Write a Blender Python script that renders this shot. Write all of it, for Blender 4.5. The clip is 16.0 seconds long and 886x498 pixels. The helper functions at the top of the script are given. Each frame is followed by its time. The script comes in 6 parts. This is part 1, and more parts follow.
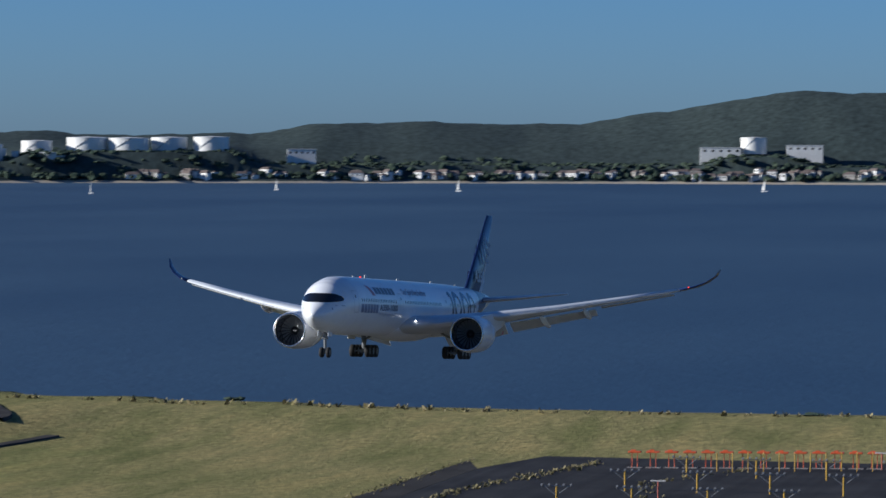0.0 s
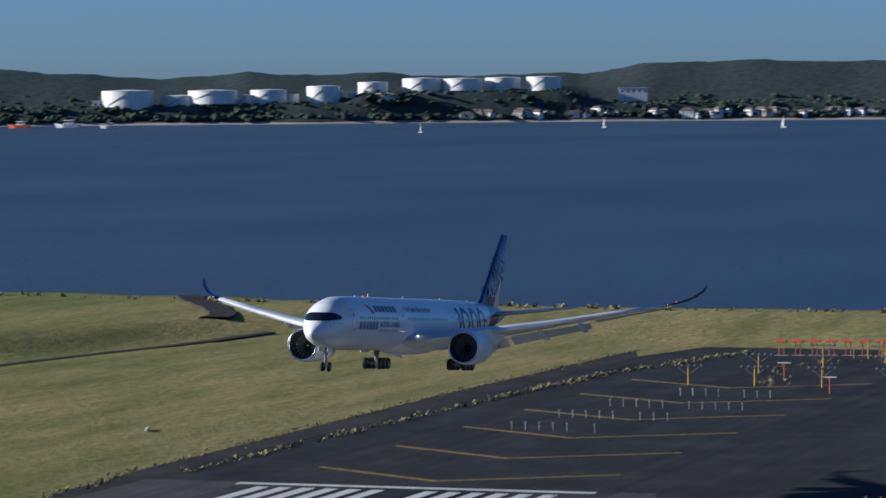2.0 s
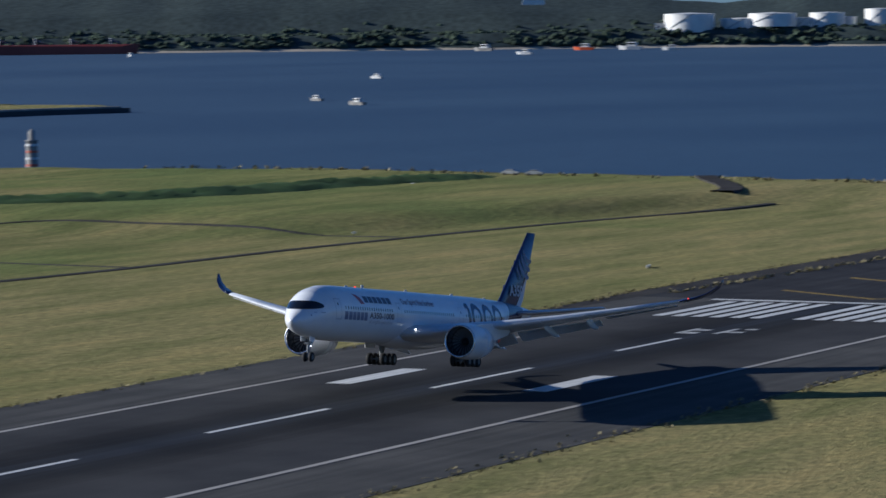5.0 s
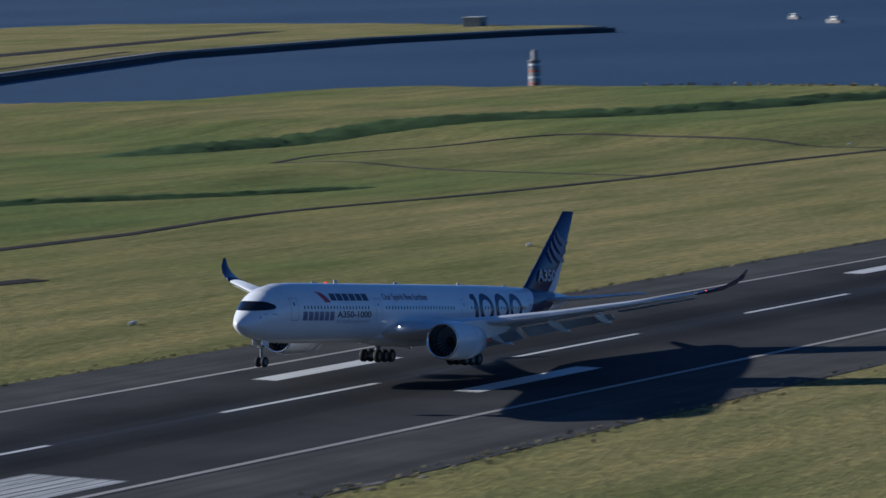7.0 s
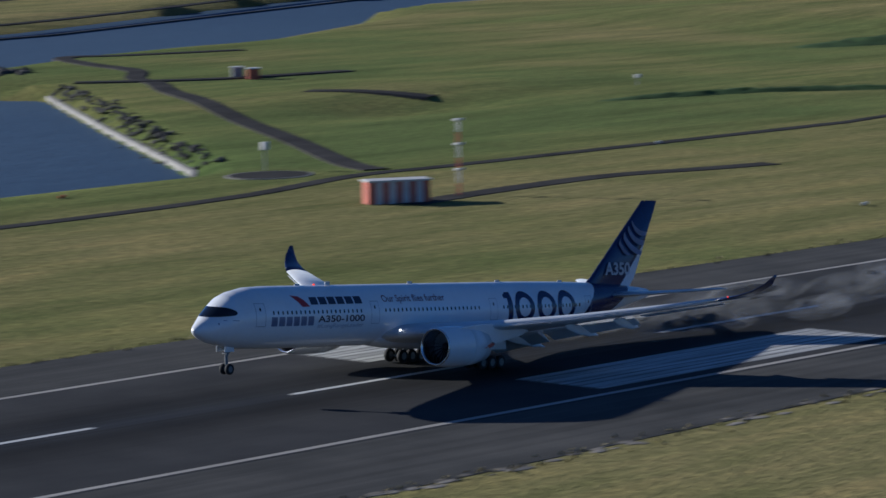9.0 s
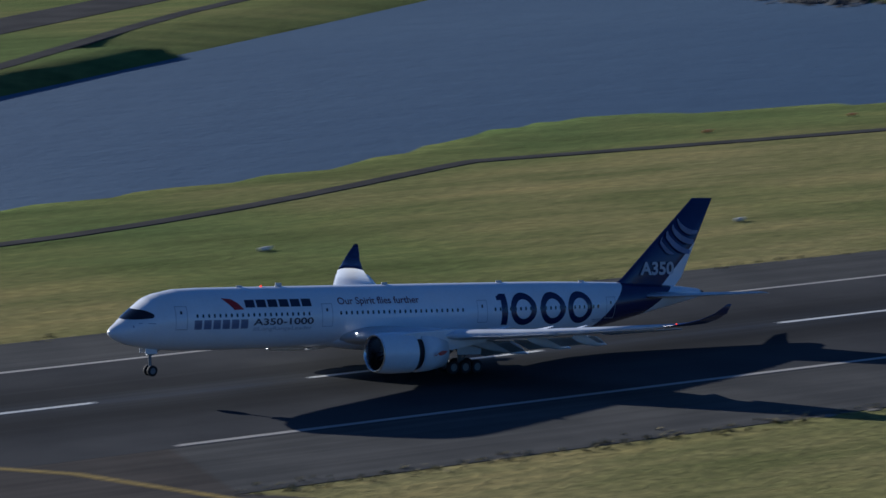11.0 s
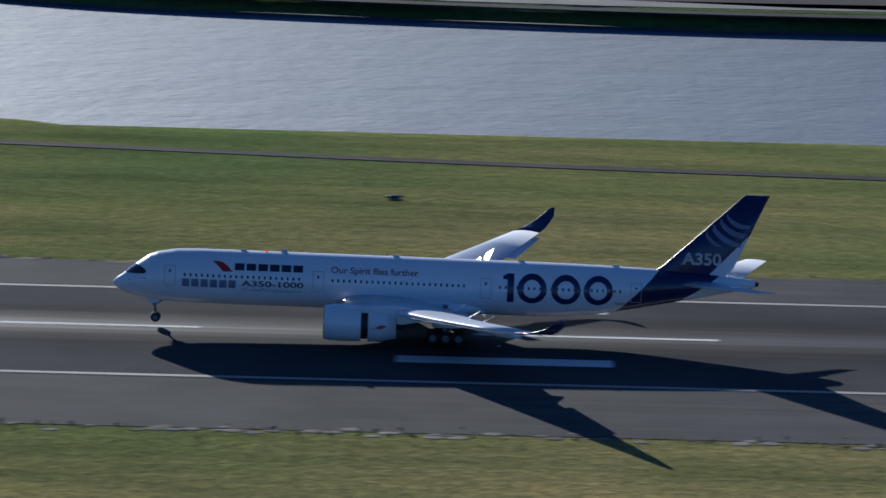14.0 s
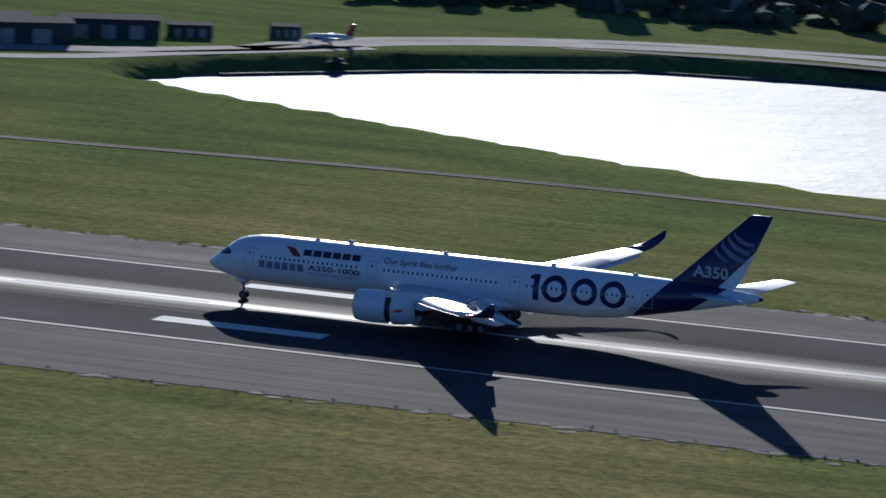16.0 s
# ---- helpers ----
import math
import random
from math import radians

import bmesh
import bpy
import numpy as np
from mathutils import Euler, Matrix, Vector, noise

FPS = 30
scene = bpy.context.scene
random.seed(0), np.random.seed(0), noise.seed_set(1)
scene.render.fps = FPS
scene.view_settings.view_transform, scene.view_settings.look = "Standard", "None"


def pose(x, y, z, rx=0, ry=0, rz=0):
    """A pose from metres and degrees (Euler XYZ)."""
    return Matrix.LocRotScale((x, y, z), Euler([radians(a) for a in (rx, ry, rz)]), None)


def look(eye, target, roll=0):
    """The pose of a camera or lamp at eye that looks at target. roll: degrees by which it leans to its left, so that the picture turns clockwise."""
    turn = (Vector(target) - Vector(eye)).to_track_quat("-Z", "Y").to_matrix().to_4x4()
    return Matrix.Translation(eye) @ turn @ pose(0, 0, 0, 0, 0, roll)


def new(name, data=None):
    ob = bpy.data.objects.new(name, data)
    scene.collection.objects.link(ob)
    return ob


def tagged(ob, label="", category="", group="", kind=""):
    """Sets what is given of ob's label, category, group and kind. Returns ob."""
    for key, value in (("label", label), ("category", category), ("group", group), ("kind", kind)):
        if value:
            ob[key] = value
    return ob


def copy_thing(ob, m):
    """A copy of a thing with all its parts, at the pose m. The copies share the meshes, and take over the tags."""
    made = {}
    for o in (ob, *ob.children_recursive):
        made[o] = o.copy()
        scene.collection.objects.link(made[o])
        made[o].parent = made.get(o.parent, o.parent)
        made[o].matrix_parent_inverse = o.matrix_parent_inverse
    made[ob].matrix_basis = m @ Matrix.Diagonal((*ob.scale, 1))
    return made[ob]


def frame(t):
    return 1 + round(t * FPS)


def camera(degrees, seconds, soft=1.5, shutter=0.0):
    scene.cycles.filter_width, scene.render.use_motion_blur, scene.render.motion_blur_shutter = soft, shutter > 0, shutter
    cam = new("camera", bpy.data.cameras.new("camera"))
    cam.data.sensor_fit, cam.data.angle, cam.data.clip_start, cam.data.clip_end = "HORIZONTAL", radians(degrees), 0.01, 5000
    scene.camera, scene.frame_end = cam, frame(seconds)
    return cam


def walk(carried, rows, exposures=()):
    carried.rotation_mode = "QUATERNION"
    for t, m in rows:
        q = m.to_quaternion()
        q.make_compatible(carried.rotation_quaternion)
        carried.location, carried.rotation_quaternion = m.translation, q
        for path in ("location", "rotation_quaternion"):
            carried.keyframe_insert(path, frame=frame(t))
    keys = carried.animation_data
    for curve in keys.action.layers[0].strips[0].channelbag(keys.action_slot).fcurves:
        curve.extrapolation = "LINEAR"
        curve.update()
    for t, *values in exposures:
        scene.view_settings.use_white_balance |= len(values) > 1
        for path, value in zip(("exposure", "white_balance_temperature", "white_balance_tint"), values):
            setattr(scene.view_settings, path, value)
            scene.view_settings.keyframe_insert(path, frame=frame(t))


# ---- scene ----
# camera, slid along beside the runway
CAMERA_ROWS = [
    (0, 722.56, -103.49, 53.66, -76.793, -1.702, -0.224),
    (0.5, 708.01, -115.71, 53.10, -75.474, -1.954, 0.141),
    (1, 694.17, -128.71, 52.15, -74.087, -2.153, 0.315),
    (1.5, 679.79, -141.09, 50.89, -72.665, -2.336, 0.516),
    (2, 665.00, -153.03, 49.97, -71.506, -2.544, 0.384),
    (2.5, 649.05, -163.32, 48.68, -70.163, -2.767, 0.498),
    (3, 633.04, -173.46, 46.95, -68.945, -2.945, 0.836),
    (3.5, 616.49, -183.28, 45.66, -67.614, -3.111, 0.928),
    (4, 599.25, -192.30, 44.82, -66.192, -3.238, 0.832),
    (4.5, 581.98, -200.46, 44.45, -64.688, -3.366, 0.667),
    (5, 565.36, -207.72, 44.56, -63.114, -3.538, 0.554),
    (5.5, 550.05, -214.04, 45.18, -61.479, -3.796, 0.613),
    (6, 534.18, -220.76, 45.90, -59.871, -4.085, 0.825),
    (6.5, 519.77, -226.64, 46.73, -58.156, -4.380, 1.004),
    (7, 503.85, -233.28, 47.29, -56.313, -4.648, 1.233),
    (7.5, 486.63, -240.98, 48.34, -54.476, -4.945, 1.389),
    (8, 469.88, -249.32, 50.93, -52.281, -5.445, 1.244),
    (8.5, 453.34, -258.06, 53.89, -49.813, -5.974, 0.974),
    (9, 437.49, -268.07, 55.62, -46.941, -6.319, 1.049),
    (9.5, 423.81, -280.83, 56.41, -43.709, -6.490, 1.289),
    (10, 413.72, -296.41, 57.77, -40.160, -6.677, 1.109),
    (10.5, 407.68, -313.85, 60.69, -36.363, -7.077, 1.052),
    (11, 404.41, -331.97, 65.02, -31.864, -7.794, 0.843),
    (11.5, 402.57, -350.12, 70.15, -26.837, -8.647, 0.512),
    (12, 401.97, -368.26, 75.56, -21.451, -9.452, 0.091),
    (12.5, 403.25, -386.34, 80.81, -15.877, -10.027, -0.391),
    (13, 408.16, -403.54, 85.55, -10.225, -10.539, -0.954),
    (13.5, 417.76, -417.19, 89.24, -4.655, -10.824, -1.394),
    (14, 430.68, -425.22, 91.16, 0.734, -10.860, -1.363),
    (14.5, 445.12, -429.02, 90.98, 6.272, -10.684, -1.452),
    (15, 459.93, -431.50, 89.18, 12.370, -10.247, -1.713),
    (15.5, 473.27, -434.66, 86.90, 17.071, -9.668, -2.087),
    (16, 484.17, -438.83, 84.97, 20.203, -9.173, -2.720),
]
cam = camera(13.0, 16.0, shutter=0.5)
walk(cam, [(t, pose(x, y, z, 90 + pitch, roll, yaw)) for t, x, y, z, yaw, pitch, roll in CAMERA_ROWS],
     exposures=[(0, 0.36, 5650, 10), (3, 0.4, 5600, 10), (5.5, 0.32, 5550, 10), (9, 0.24, 5600, 10), (12, 0.3, 5550, 10), (14, 0.42, 5550, 10), (16, 0.4, 5600, 10)])

# ---- light: a low sun beyond the runway and a clear sky ----
SUN_TO = Vector((-1.2, 3.15, 1.0)).normalized()
sun_data = bpy.data.lights.new("sun", "SUN")
sun_data.energy, sun_data.angle, sun_data.color = 4.8, radians(0.55), (1.0, 0.915, 0.78)
sun = new("sun", sun_data)
sun.matrix_world = look(SUN_TO * 100, (0, 0, 0))
world = bpy.data.worlds.new("sky")
scene.world = world
world.use_nodes = True
wn = world.node_tree.nodes
sky = wn.new("ShaderNodeTexSky")
sky.sky_type, sky.sun_disc = "NISHITA", False
sky.sun_elevation = math.asin(SUN_TO.z)
sky.sun_rotation = math.atan2(SUN_TO.x, SUN_TO.y)
sky.altitude, sky.air_density, sky.dust_density, sky.ozone_density = 900, 0.75, 0.7, 7.0
wn["Background"].inputs["Strength"].default_value = 0.066
world.node_tree.links.new(sky.outputs[0], wn["Background"].inputs[0])


# ---- materials ----
def shader(name, rough=0.5, metal=0.0, spec=0.5):
    m = bpy.data.materials.new(name)
    m.use_nodes = True
    b = m.node_tree.nodes["Principled BSDF"]
    b.inputs["Roughness"].default_value = rough
    b.inputs["Metallic"].default_value = metal
    b.inputs["Specular IOR Level"].default_value = spec
    return m, m.node_tree.nodes, m.node_tree.links, b


def noise_node(n, l, scale, detail=4, vec=None, rough=0.55):
    t = n.new("ShaderNodeTexNoise")
    t.inputs["Scale"].default_value, t.inputs["Detail"].default_value = scale, detail
    t.inputs["Roughness"].default_value = rough
    if vec is not None:
        l.new(vec, t.inputs["Vector"])
    return t


def ramp(n, l, fac, stops):
    r = n.new("ShaderNodeValToRGB")
    while len(r.color_ramp.elements) < len(stops):
        r.color_ramp.elements.new(0.5)
    for e, (p, c) in zip(r.color_ramp.elements, stops):
        e.position, e.color = p, (*c, 1)
    l.new(fac, r.inputs[0])
    return r


def blend(n, l, fac, a, b, mode="MIX"):
    x = n.new("ShaderNodeMix")
    x.data_type, x.blend_type = "RGBA", mode
    for sock, v in ((x.inputs["Factor"], fac), (x.inputs["A"], a), (x.inputs["B"], b)):
        if isinstance(v, (int, float)):
            sock.default_value = v
        elif isinstance(v, tuple):
            sock.default_value = (*v, 1)
        else:
            l.new(v, sock)
    return x.outputs["Result"]


def world_place(n, l, sx=1, sy=1, sz=1):
    g, m = n.new("ShaderNodeNewGeometry"), n.new("ShaderNodeMapping")
    m.inputs["Scale"].default_value = (sx, sy, sz)
    l.new(g.outputs["Position"], m.inputs["Vector"])
    return m.outputs["Vector"]


def bump(n, l, b, height, strength, distance):
    u = n.new("ShaderNodeBump")
    u.inputs["Strength"].default_value, u.inputs["Distance"].default_value = strength, distance
    l.new(height, u.inputs["Height"])
    l.new(u.outputs[0], b.inputs["Normal"])


def painted(name, colour, rough=0.4, metal=0.0, scale=0.8, vary=0.12, spec=0.5):
    """Paint or metal with faint dirt at two scales."""
    m, n, l, b = shader(name, rough, metal, spec)
    c = n.new("ShaderNodeTexCoord").outputs["Object"]
    t1, t2 = noise_node(n, l, scale, 5, c), noise_node(n, l, scale * 14, 3, c)
    dark = tuple(v * (1 - 2.2 * vary) for v in colour)
    r1 = ramp(n, l, t1.outputs[0], [(0.3, dark), (0.62, colour)])
    r2 = ramp(n, l, t2.outputs[0], [(0.3, (1 - vary,) * 3), (0.6, (1, 1, 1))])
    l.new(blend(n, l, 1.0, r1.outputs[0], r2.outputs[0], "MULTIPLY"), b.inputs["Base Color"])
    return m


def grass_material():
    m, n, l, b = shader("grass", 1.0, 0, 0.0)
    b.inputs["Sheen Weight"].default_value, b.inputs["Sheen Roughness"].default_value = 0.16, 0.6
    b.inputs["Sheen Tint"].default_value = (0.62, 0.58, 0.3, 1)
    v = world_place(n, l)
    stretched = world_place(n, l, 0.28, 1.3, 1.0)
    big = noise_node(n, l, 0.012, 4, v)
    mid = noise_node(n, l, 0.07, 5, stretched, 0.65)
    fine = noise_node(n, l, 0.6, 5, v, 0.75)
    # greener towards the bay, drier towards the sea end
    sep = n.new("ShaderNodeSeparateXYZ")
    l.new(v, sep.inputs[0])
    along = n.new("ShaderNodeMapRange")
    along.inputs["From Min"].default_value, along.inputs["From Max"].default_value = 300, 1300
    along.inputs["To Min"].default_value, along.inputs["To Max"].default_value = -0.10, 0.15
    l.new(sep.outputs[0], along.inputs[0])
    across = n.new("ShaderNodeMapRange")
    across.inputs["From Min"].default_value, across.inputs["From Max"].default_value = -70, 190
    across.inputs["To Min"].default_value, across.inputs["To Max"].default_value = 0.17, -0.05
    l.new(sep.outputs[1], across.inputs[0])
    lush = n.new("ShaderNodeMapRange")
    lush.inputs["From Min"].default_value, lush.inputs["From Max"].default_value = 125, 172
    lush.inputs["To Min"].default_value, lush.inputs["To Max"].default_value = 0.0, -0.11
    l.new(sep.outputs[1], lush.inputs[0])
    sandy = n.new("ShaderNodeMapRange")
    sandy.inputs["From Min"].default_value, sandy.inputs["From Max"].default_value = 450, 560
    sandy.inputs["To Min"].default_value, sandy.inputs["To Max"].default_value = 0.0, 0.2
    l.new(sep.outputs[1], sandy.inputs[0])
    tilt1, tilt0, tilt = n.new("ShaderNodeMath"), n.new("ShaderNodeMath"), n.new("ShaderNodeMath")
    l.new(sandy.outputs[0], tilt1.inputs[1])
    l.new(across.outputs[0], tilt1.inputs[0])
    l.new(tilt1.outputs[0], tilt0.inputs[0])
    l.new(lush.outputs[0], tilt0.inputs[1])
    l.new(along.outputs[0], tilt.inputs[0])
    l.new(tilt0.outputs[0], tilt.inputs[1])
    add = n.new("ShaderNodeMath")
    l.new(big.outputs[0], add.inputs[0])
    l.new(tilt.outputs[0], add.inputs[1])
    base = ramp(n, l, add.outputs[0], [(0.3, (0.075, 0.128, 0.04)), (0.45, (0.124, 0.148, 0.05)), (0.58, (0.188, 0.17, 0.072)), (0.75, (0.24, 0.2, 0.095))])
    patch = ramp(n, l, mid.outputs[0], [(0.34, (0.5, 0.62, 0.48)), (0.5, (0.92, 0.95, 0.88)), (0.66, (1.3, 1.2, 1.1))])
    c1 = blend(n, l, 1.0, base.outputs[0], patch.outputs[0], "MULTIPLY")
    grain = ramp(n, l, fine.outputs[0], [(0.32, (0.5, 0.52, 0.5)), (0.5, (0.92, 0.92, 0.9)), (0.66, (1.4, 1.36, 1.25))])
    l.new(blend(n, l, 1.0, c1, grain.outputs[0], "MULTIPLY"), b.inputs["Base Color"])
    bump(n, l, b, fine.outputs[0], 0.8, 0.6)
    return m


def asphalt_material(name, lo, hi, streak):
    m, n, l, b = shader(name, 0.95, 0, 0.02)
    v = world_place(n, l)
    along = world_place(n, l, 0.012, 0.5, 1.0)
    t1, t2, t3 = noise_node(n, l, 0.09, 5, v), noise_node(n, l, 1.0, 5, along), noise_node(n, l, 6.0, 3, v)
    base = ramp(n, l, t1.outputs[0], [(0.3, lo), (0.7, hi)])
    rub = ramp(n, l, t2.outputs[0], [(0.35, (1 - streak,) * 3), (0.65, (1 + streak * 0.4,) * 3)])
    c = blend(n, l, 1.0, base.outputs[0], rub.outputs[0], "MULTIPLY")
    gr = ramp(n, l, t3.outputs[0], [(0.3, (0.82,) * 3), (0.7, (1.12,) * 3)])
    l.new(blend(n, l, 1.0, c, gr.outputs[0], "MULTIPLY"), b.inputs["Base Color"])
    rr = ramp(n, l, t2.outputs[0], [(0.35, (0.85,) * 3), (0.7, (0.98,) * 3)])
    l.new(rr.outputs[0], b.inputs["Roughness"])
    bump(n, l, b, t3.outputs[0], 0.3, 0.02)
    return m


def runway_material():
    """Asphalt darkened by tyre rubber in two bands either side of the middle."""
    m, n, l, b = shader("runway_asphalt", 0.6, 0, 0.1)
    v = world_place(n, l)
    along = world_place(n, l, 0.008, 0.6, 1.0)
    t1, t2, t3 = noise_node(n, l, 0.06, 5, v), noise_node(n, l, 1.0, 6, along, 0.65), noise_node(n, l, 6.0, 3, v)
    base = ramp(n, l, t1.outputs[0], [(0.3, (0.046, 0.047, 0.05)), (0.7, (0.074, 0.074, 0.075))])
    sep = n.new("ShaderNodeSeparateXYZ")
    l.new(v, sep.inputs[0])
    ab = n.new("ShaderNodeMath")
    ab.operation = "ABSOLUTE"
    l.new(sep.outputs[1], ab.inputs[0])
    jit = n.new("ShaderNodeMath")
    jit.operation = "MULTIPLY_ADD"
    jit.inputs[1].default_value = 9.0
    l.new(t2.outputs[0], jit.inputs[0])
    l.new(ab.outputs[0], jit.inputs[2])
    sc = n.new("ShaderNodeMath")
    sc.operation = "MULTIPLY"
    sc.inputs[1].default_value = 1 / 26
    l.new(jit.outputs[0], sc.inputs[0])
    rub = ramp(n, l, sc.outputs[0], [(0.12, (0.62,) * 3), (0.38, (0.48,) * 3), (0.62, (0.92,) * 3), (0.9, (1.1,) * 3)])
    c = blend(n, l, 1.0, base.outputs[0], rub.outputs[0], "MULTIPLY")
    gr = ramp(n, l, t3.outputs[0], [(0.3, (0.85,) * 3), (0.7, (1.1,) * 3)])
    l.new(blend(n, l, 1.0, c, gr.outputs[0], "MULTIPLY"), b.inputs["Base Color"])
    rr = ramp(n, l, sc.outputs[0], [(0.1, (0.56,) * 3), (0.28, (0.8,) * 3), (0.5, (0.98,) * 3)])
    l.new(rr.outputs[0], b.inputs["Roughness"])
    polish = ramp(n, l, sc.outputs[0], [(0.12, (0.13,) * 3), (0.28, (0.05,) * 3), (0.5, (0.015,) * 3)])
    l.new(polish.outputs[0], b.inputs["Specular IOR Level"])
    bump(n, l, b, t3.outputs[0], 0.3, 0.02)
    return m


def marking_material(name, colour, wear=0.35):
    m, n, l, b = shader(name, 0.85, 0, 0.15)
    v = world_place(n, l, 0.05, 1.4, 1)
    t1, t2 = noise_node(n, l, 1.0, 5, v, 0.7), noise_node(n, l, 3.5, 3, world_place(n, l))
    dark = tuple(c * (1 - wear) for c in colour)
    r = ramp(n, l, t1.outputs[0], [(0.38, dark), (0.6, colour)])
    g = ramp(n, l, t2.outputs[0], [(0.3, (0.85,) * 3), (0.6, (1,) * 3)])
    l.new(blend(n, l, 1.0, r.outputs[0], g.outputs[0], "MULTIPLY"), b.inputs["Base Color"])
    return m


def water_material():
    m, n, l, b = shader("sea_water", 0.12, 0, 0.9)
    b.inputs["IOR"].default_value = 1.33
    v = world_place(n, l)
    t0 = noise_node(n, l, 0.004, 4, world_place(n, l, 0.5, 1, 1))
    col = ramp(n, l, t0.outputs[0], [(0.35, (0.014, 0.054, 0.115)), (0.65, (0.02, 0.068, 0.135))])
    l.new(col.outputs[0], b.inputs["Base Color"])
    t1, t2 = noise_node(n, l, 0.55, 5, v, 0.6), noise_node(n, l, 0.09, 4, v, 0.6)
    s = n.new("ShaderNodeMath")
    s.operation = "MULTIPLY_ADD"
    s.inputs[1].default_value = 2.2
    l.new(t2.outputs[0], s.inputs[0])
    l.new(t1.outputs[0], s.inputs[2])
    bump(n, l, b, s.outputs[0], 1.0, 0.2)
    rr = ramp(n, l, t0.outputs[0], [(0.3, (0.68,) * 3), (0.7, (0.78,) * 3)])
    l.new(rr.outputs[0], b.inputs["Roughness"])
    return m


def leaf_material(name, a, b_):
    m, n, l, b = shader(name, 0.9, 0, 0.1)
    g = n.new("ShaderNodeNewGeometry")
    r = ramp(n, l, g.outputs["Random Per Island"], [(0.0, a), (1.0, b_)])
    t = noise_node(n, l, 0.12, 4, world_place(n, l))
    k = ramp(n, l, t.outputs[0], [(0.3, (0.6,) * 3), (0.7, (1.2,) * 3)])
    l.new(blend(n, l, 1.0, r.outputs[0], k.outputs[0], "MULTIPLY"), b.inputs["Base Color"])
    return m


def island_material(name, stops, rough=0.7):
    m, n, l, b = shader(name, rough)
    g = n.new("ShaderNodeNewGeometry")
    r = ramp(n, l, g.outputs["Random Per Island"], stops)
    t = noise_node(n, l, 0.6, 4, world_place(n, l))
    k = ramp(n, l, t.outputs[0], [(0.3, (0.8,) * 3), (0.7, (1.05,) * 3)])
    l.new(blend(n, l, 1.0, r.outputs[0], k.outputs[0], "MULTIPLY"), b.inputs["Base Color"])
    return m


def smoke_material():
    """Thin pale smoke: light goes through it."""
    m, n, l, b = shader("tyre_smoke", 1.0, 0, 0)
    n.remove(b)
    d, tr, cl = n.new("ShaderNodeBsdfDiffuse"), n.new("ShaderNodeBsdfTranslucent"), n.new("ShaderNodeBsdfTransparent")
    for q in (d, tr):
        q.inputs["Color"].default_value = (0.9, 0.92, 0.95, 1)
    both, mix = n.new("ShaderNodeMixShader"), n.new("ShaderNodeMixShader")
    l.new(d.outputs[0], both.inputs[1])
    l.new(tr.outputs[0], both.inputs[2])
    t = noise_node(n, l, 0.22, 3, n.new("ShaderNodeTexCoord").outputs["Object"], 0.55)
    r = ramp(n, l, t.outputs[0], [(0.35, (0.005,) * 3), (0.7, (0.05,) * 3)])
    l.new(r.outputs[0], mix.inputs[0])
    l.new(cl.outputs[0], mix.inputs[1])
    l.new(both.outputs[0], mix.inputs[2])
    l.new(mix.outputs[0], n["Material Output"].inputs["Surface"])
    return m


GRASS = grass_material()
RUNWAY = runway_material()
SHOULDER = asphalt_material("shoulder_asphalt", (0.076, 0.076, 0.074), (0.114, 0.111, 0.105), 0.22)
BLAST = asphalt_material("blast_pad_asphalt", (0.042, 0.043, 0.047), (0.066, 0.066, 0.069), 0.2)
OLD_ASPHALT = asphalt_material("old_road_asphalt", (0.05, 0.047, 0.045), (0.085, 0.08, 0.075), 0.15)
TAXI = asphalt_material("taxiway_asphalt", (0.066, 0.060, 0.055), (0.1, 0.088, 0.078), 0.2)
PALE_CONCRETE = asphalt_material("pale_concrete", (0.26, 0.25, 0.23), (0.38, 0.36, 0.33), 0.15)
GRAVEL = asphalt_material("edge_gravel", (0.12, 0.11, 0.09), (0.42, 0.38, 0.33), 0.4)
WHITE_LINE = marking_material("white_marking", (0.72, 0.72, 0.70), 0.25)
WORN_LINE = marking_material("worn_white_marking", (0.62, 0.62, 0.60), 0.6)
EDGE_LINE = marking_material("edge_marking", (0.46, 0.43, 0.39), 0.3)
YELLOW_LINE = marking_material("yellow_marking", (0.33, 0.23, 0.06), 0.4)
WATER = water_material()
LEAVES = leaf_material("far_tree_leaves", (0.04, 0.06, 0.045), (0.08, 0.105, 0.07))
SHRUB = leaf_material("tufts", (0.17, 0.15, 0.065), (0.4, 0.34, 0.2))
SCRUB = leaf_material("scrub", (0.028, 0.062, 0.02), (0.07, 0.115, 0.04))
HILL = leaf_material("wooded_hill", (0.05, 0.07, 0.065), (0.07, 0.09, 0.085))
TANK_WHITE = painted("tank_white", (0.82, 0.80, 0.75), 0.5, 0, 0.05, 0.08)
PLANE_WHITE = painted("aircraft_white", (0.80, 0.81, 0.83), 0.22, 0, 0.25, 0.035, 0.6)
WING_GREY = painted("wing_grey", (0.66, 0.68, 0.71), 0.3, 0, 0.4, 0.06)
NAVY = painted("navy_paint", (0.012, 0.022, 0.085), 0.25, 0, 0.3, 0.08)
SWIRL_BLUE = painted("pale_blue_paint", (0.13, 0.19, 0.36), 0.3, 0, 0.5, 0.2)
LOGO_DARK = painted("dark_letter_paint", (0.022, 0.026, 0.06), 0.3)
LOGO_GREY = painted("grey_blue_letter_paint", (0.19, 0.22, 0.34), 0.3)
LOGO_PALE = painted("pale_grey_letter_paint", (0.42, 0.44, 0.52), 0.3)
LOGO_RED = painted("red_paint", (0.48, 0.022, 0.02), 0.3)
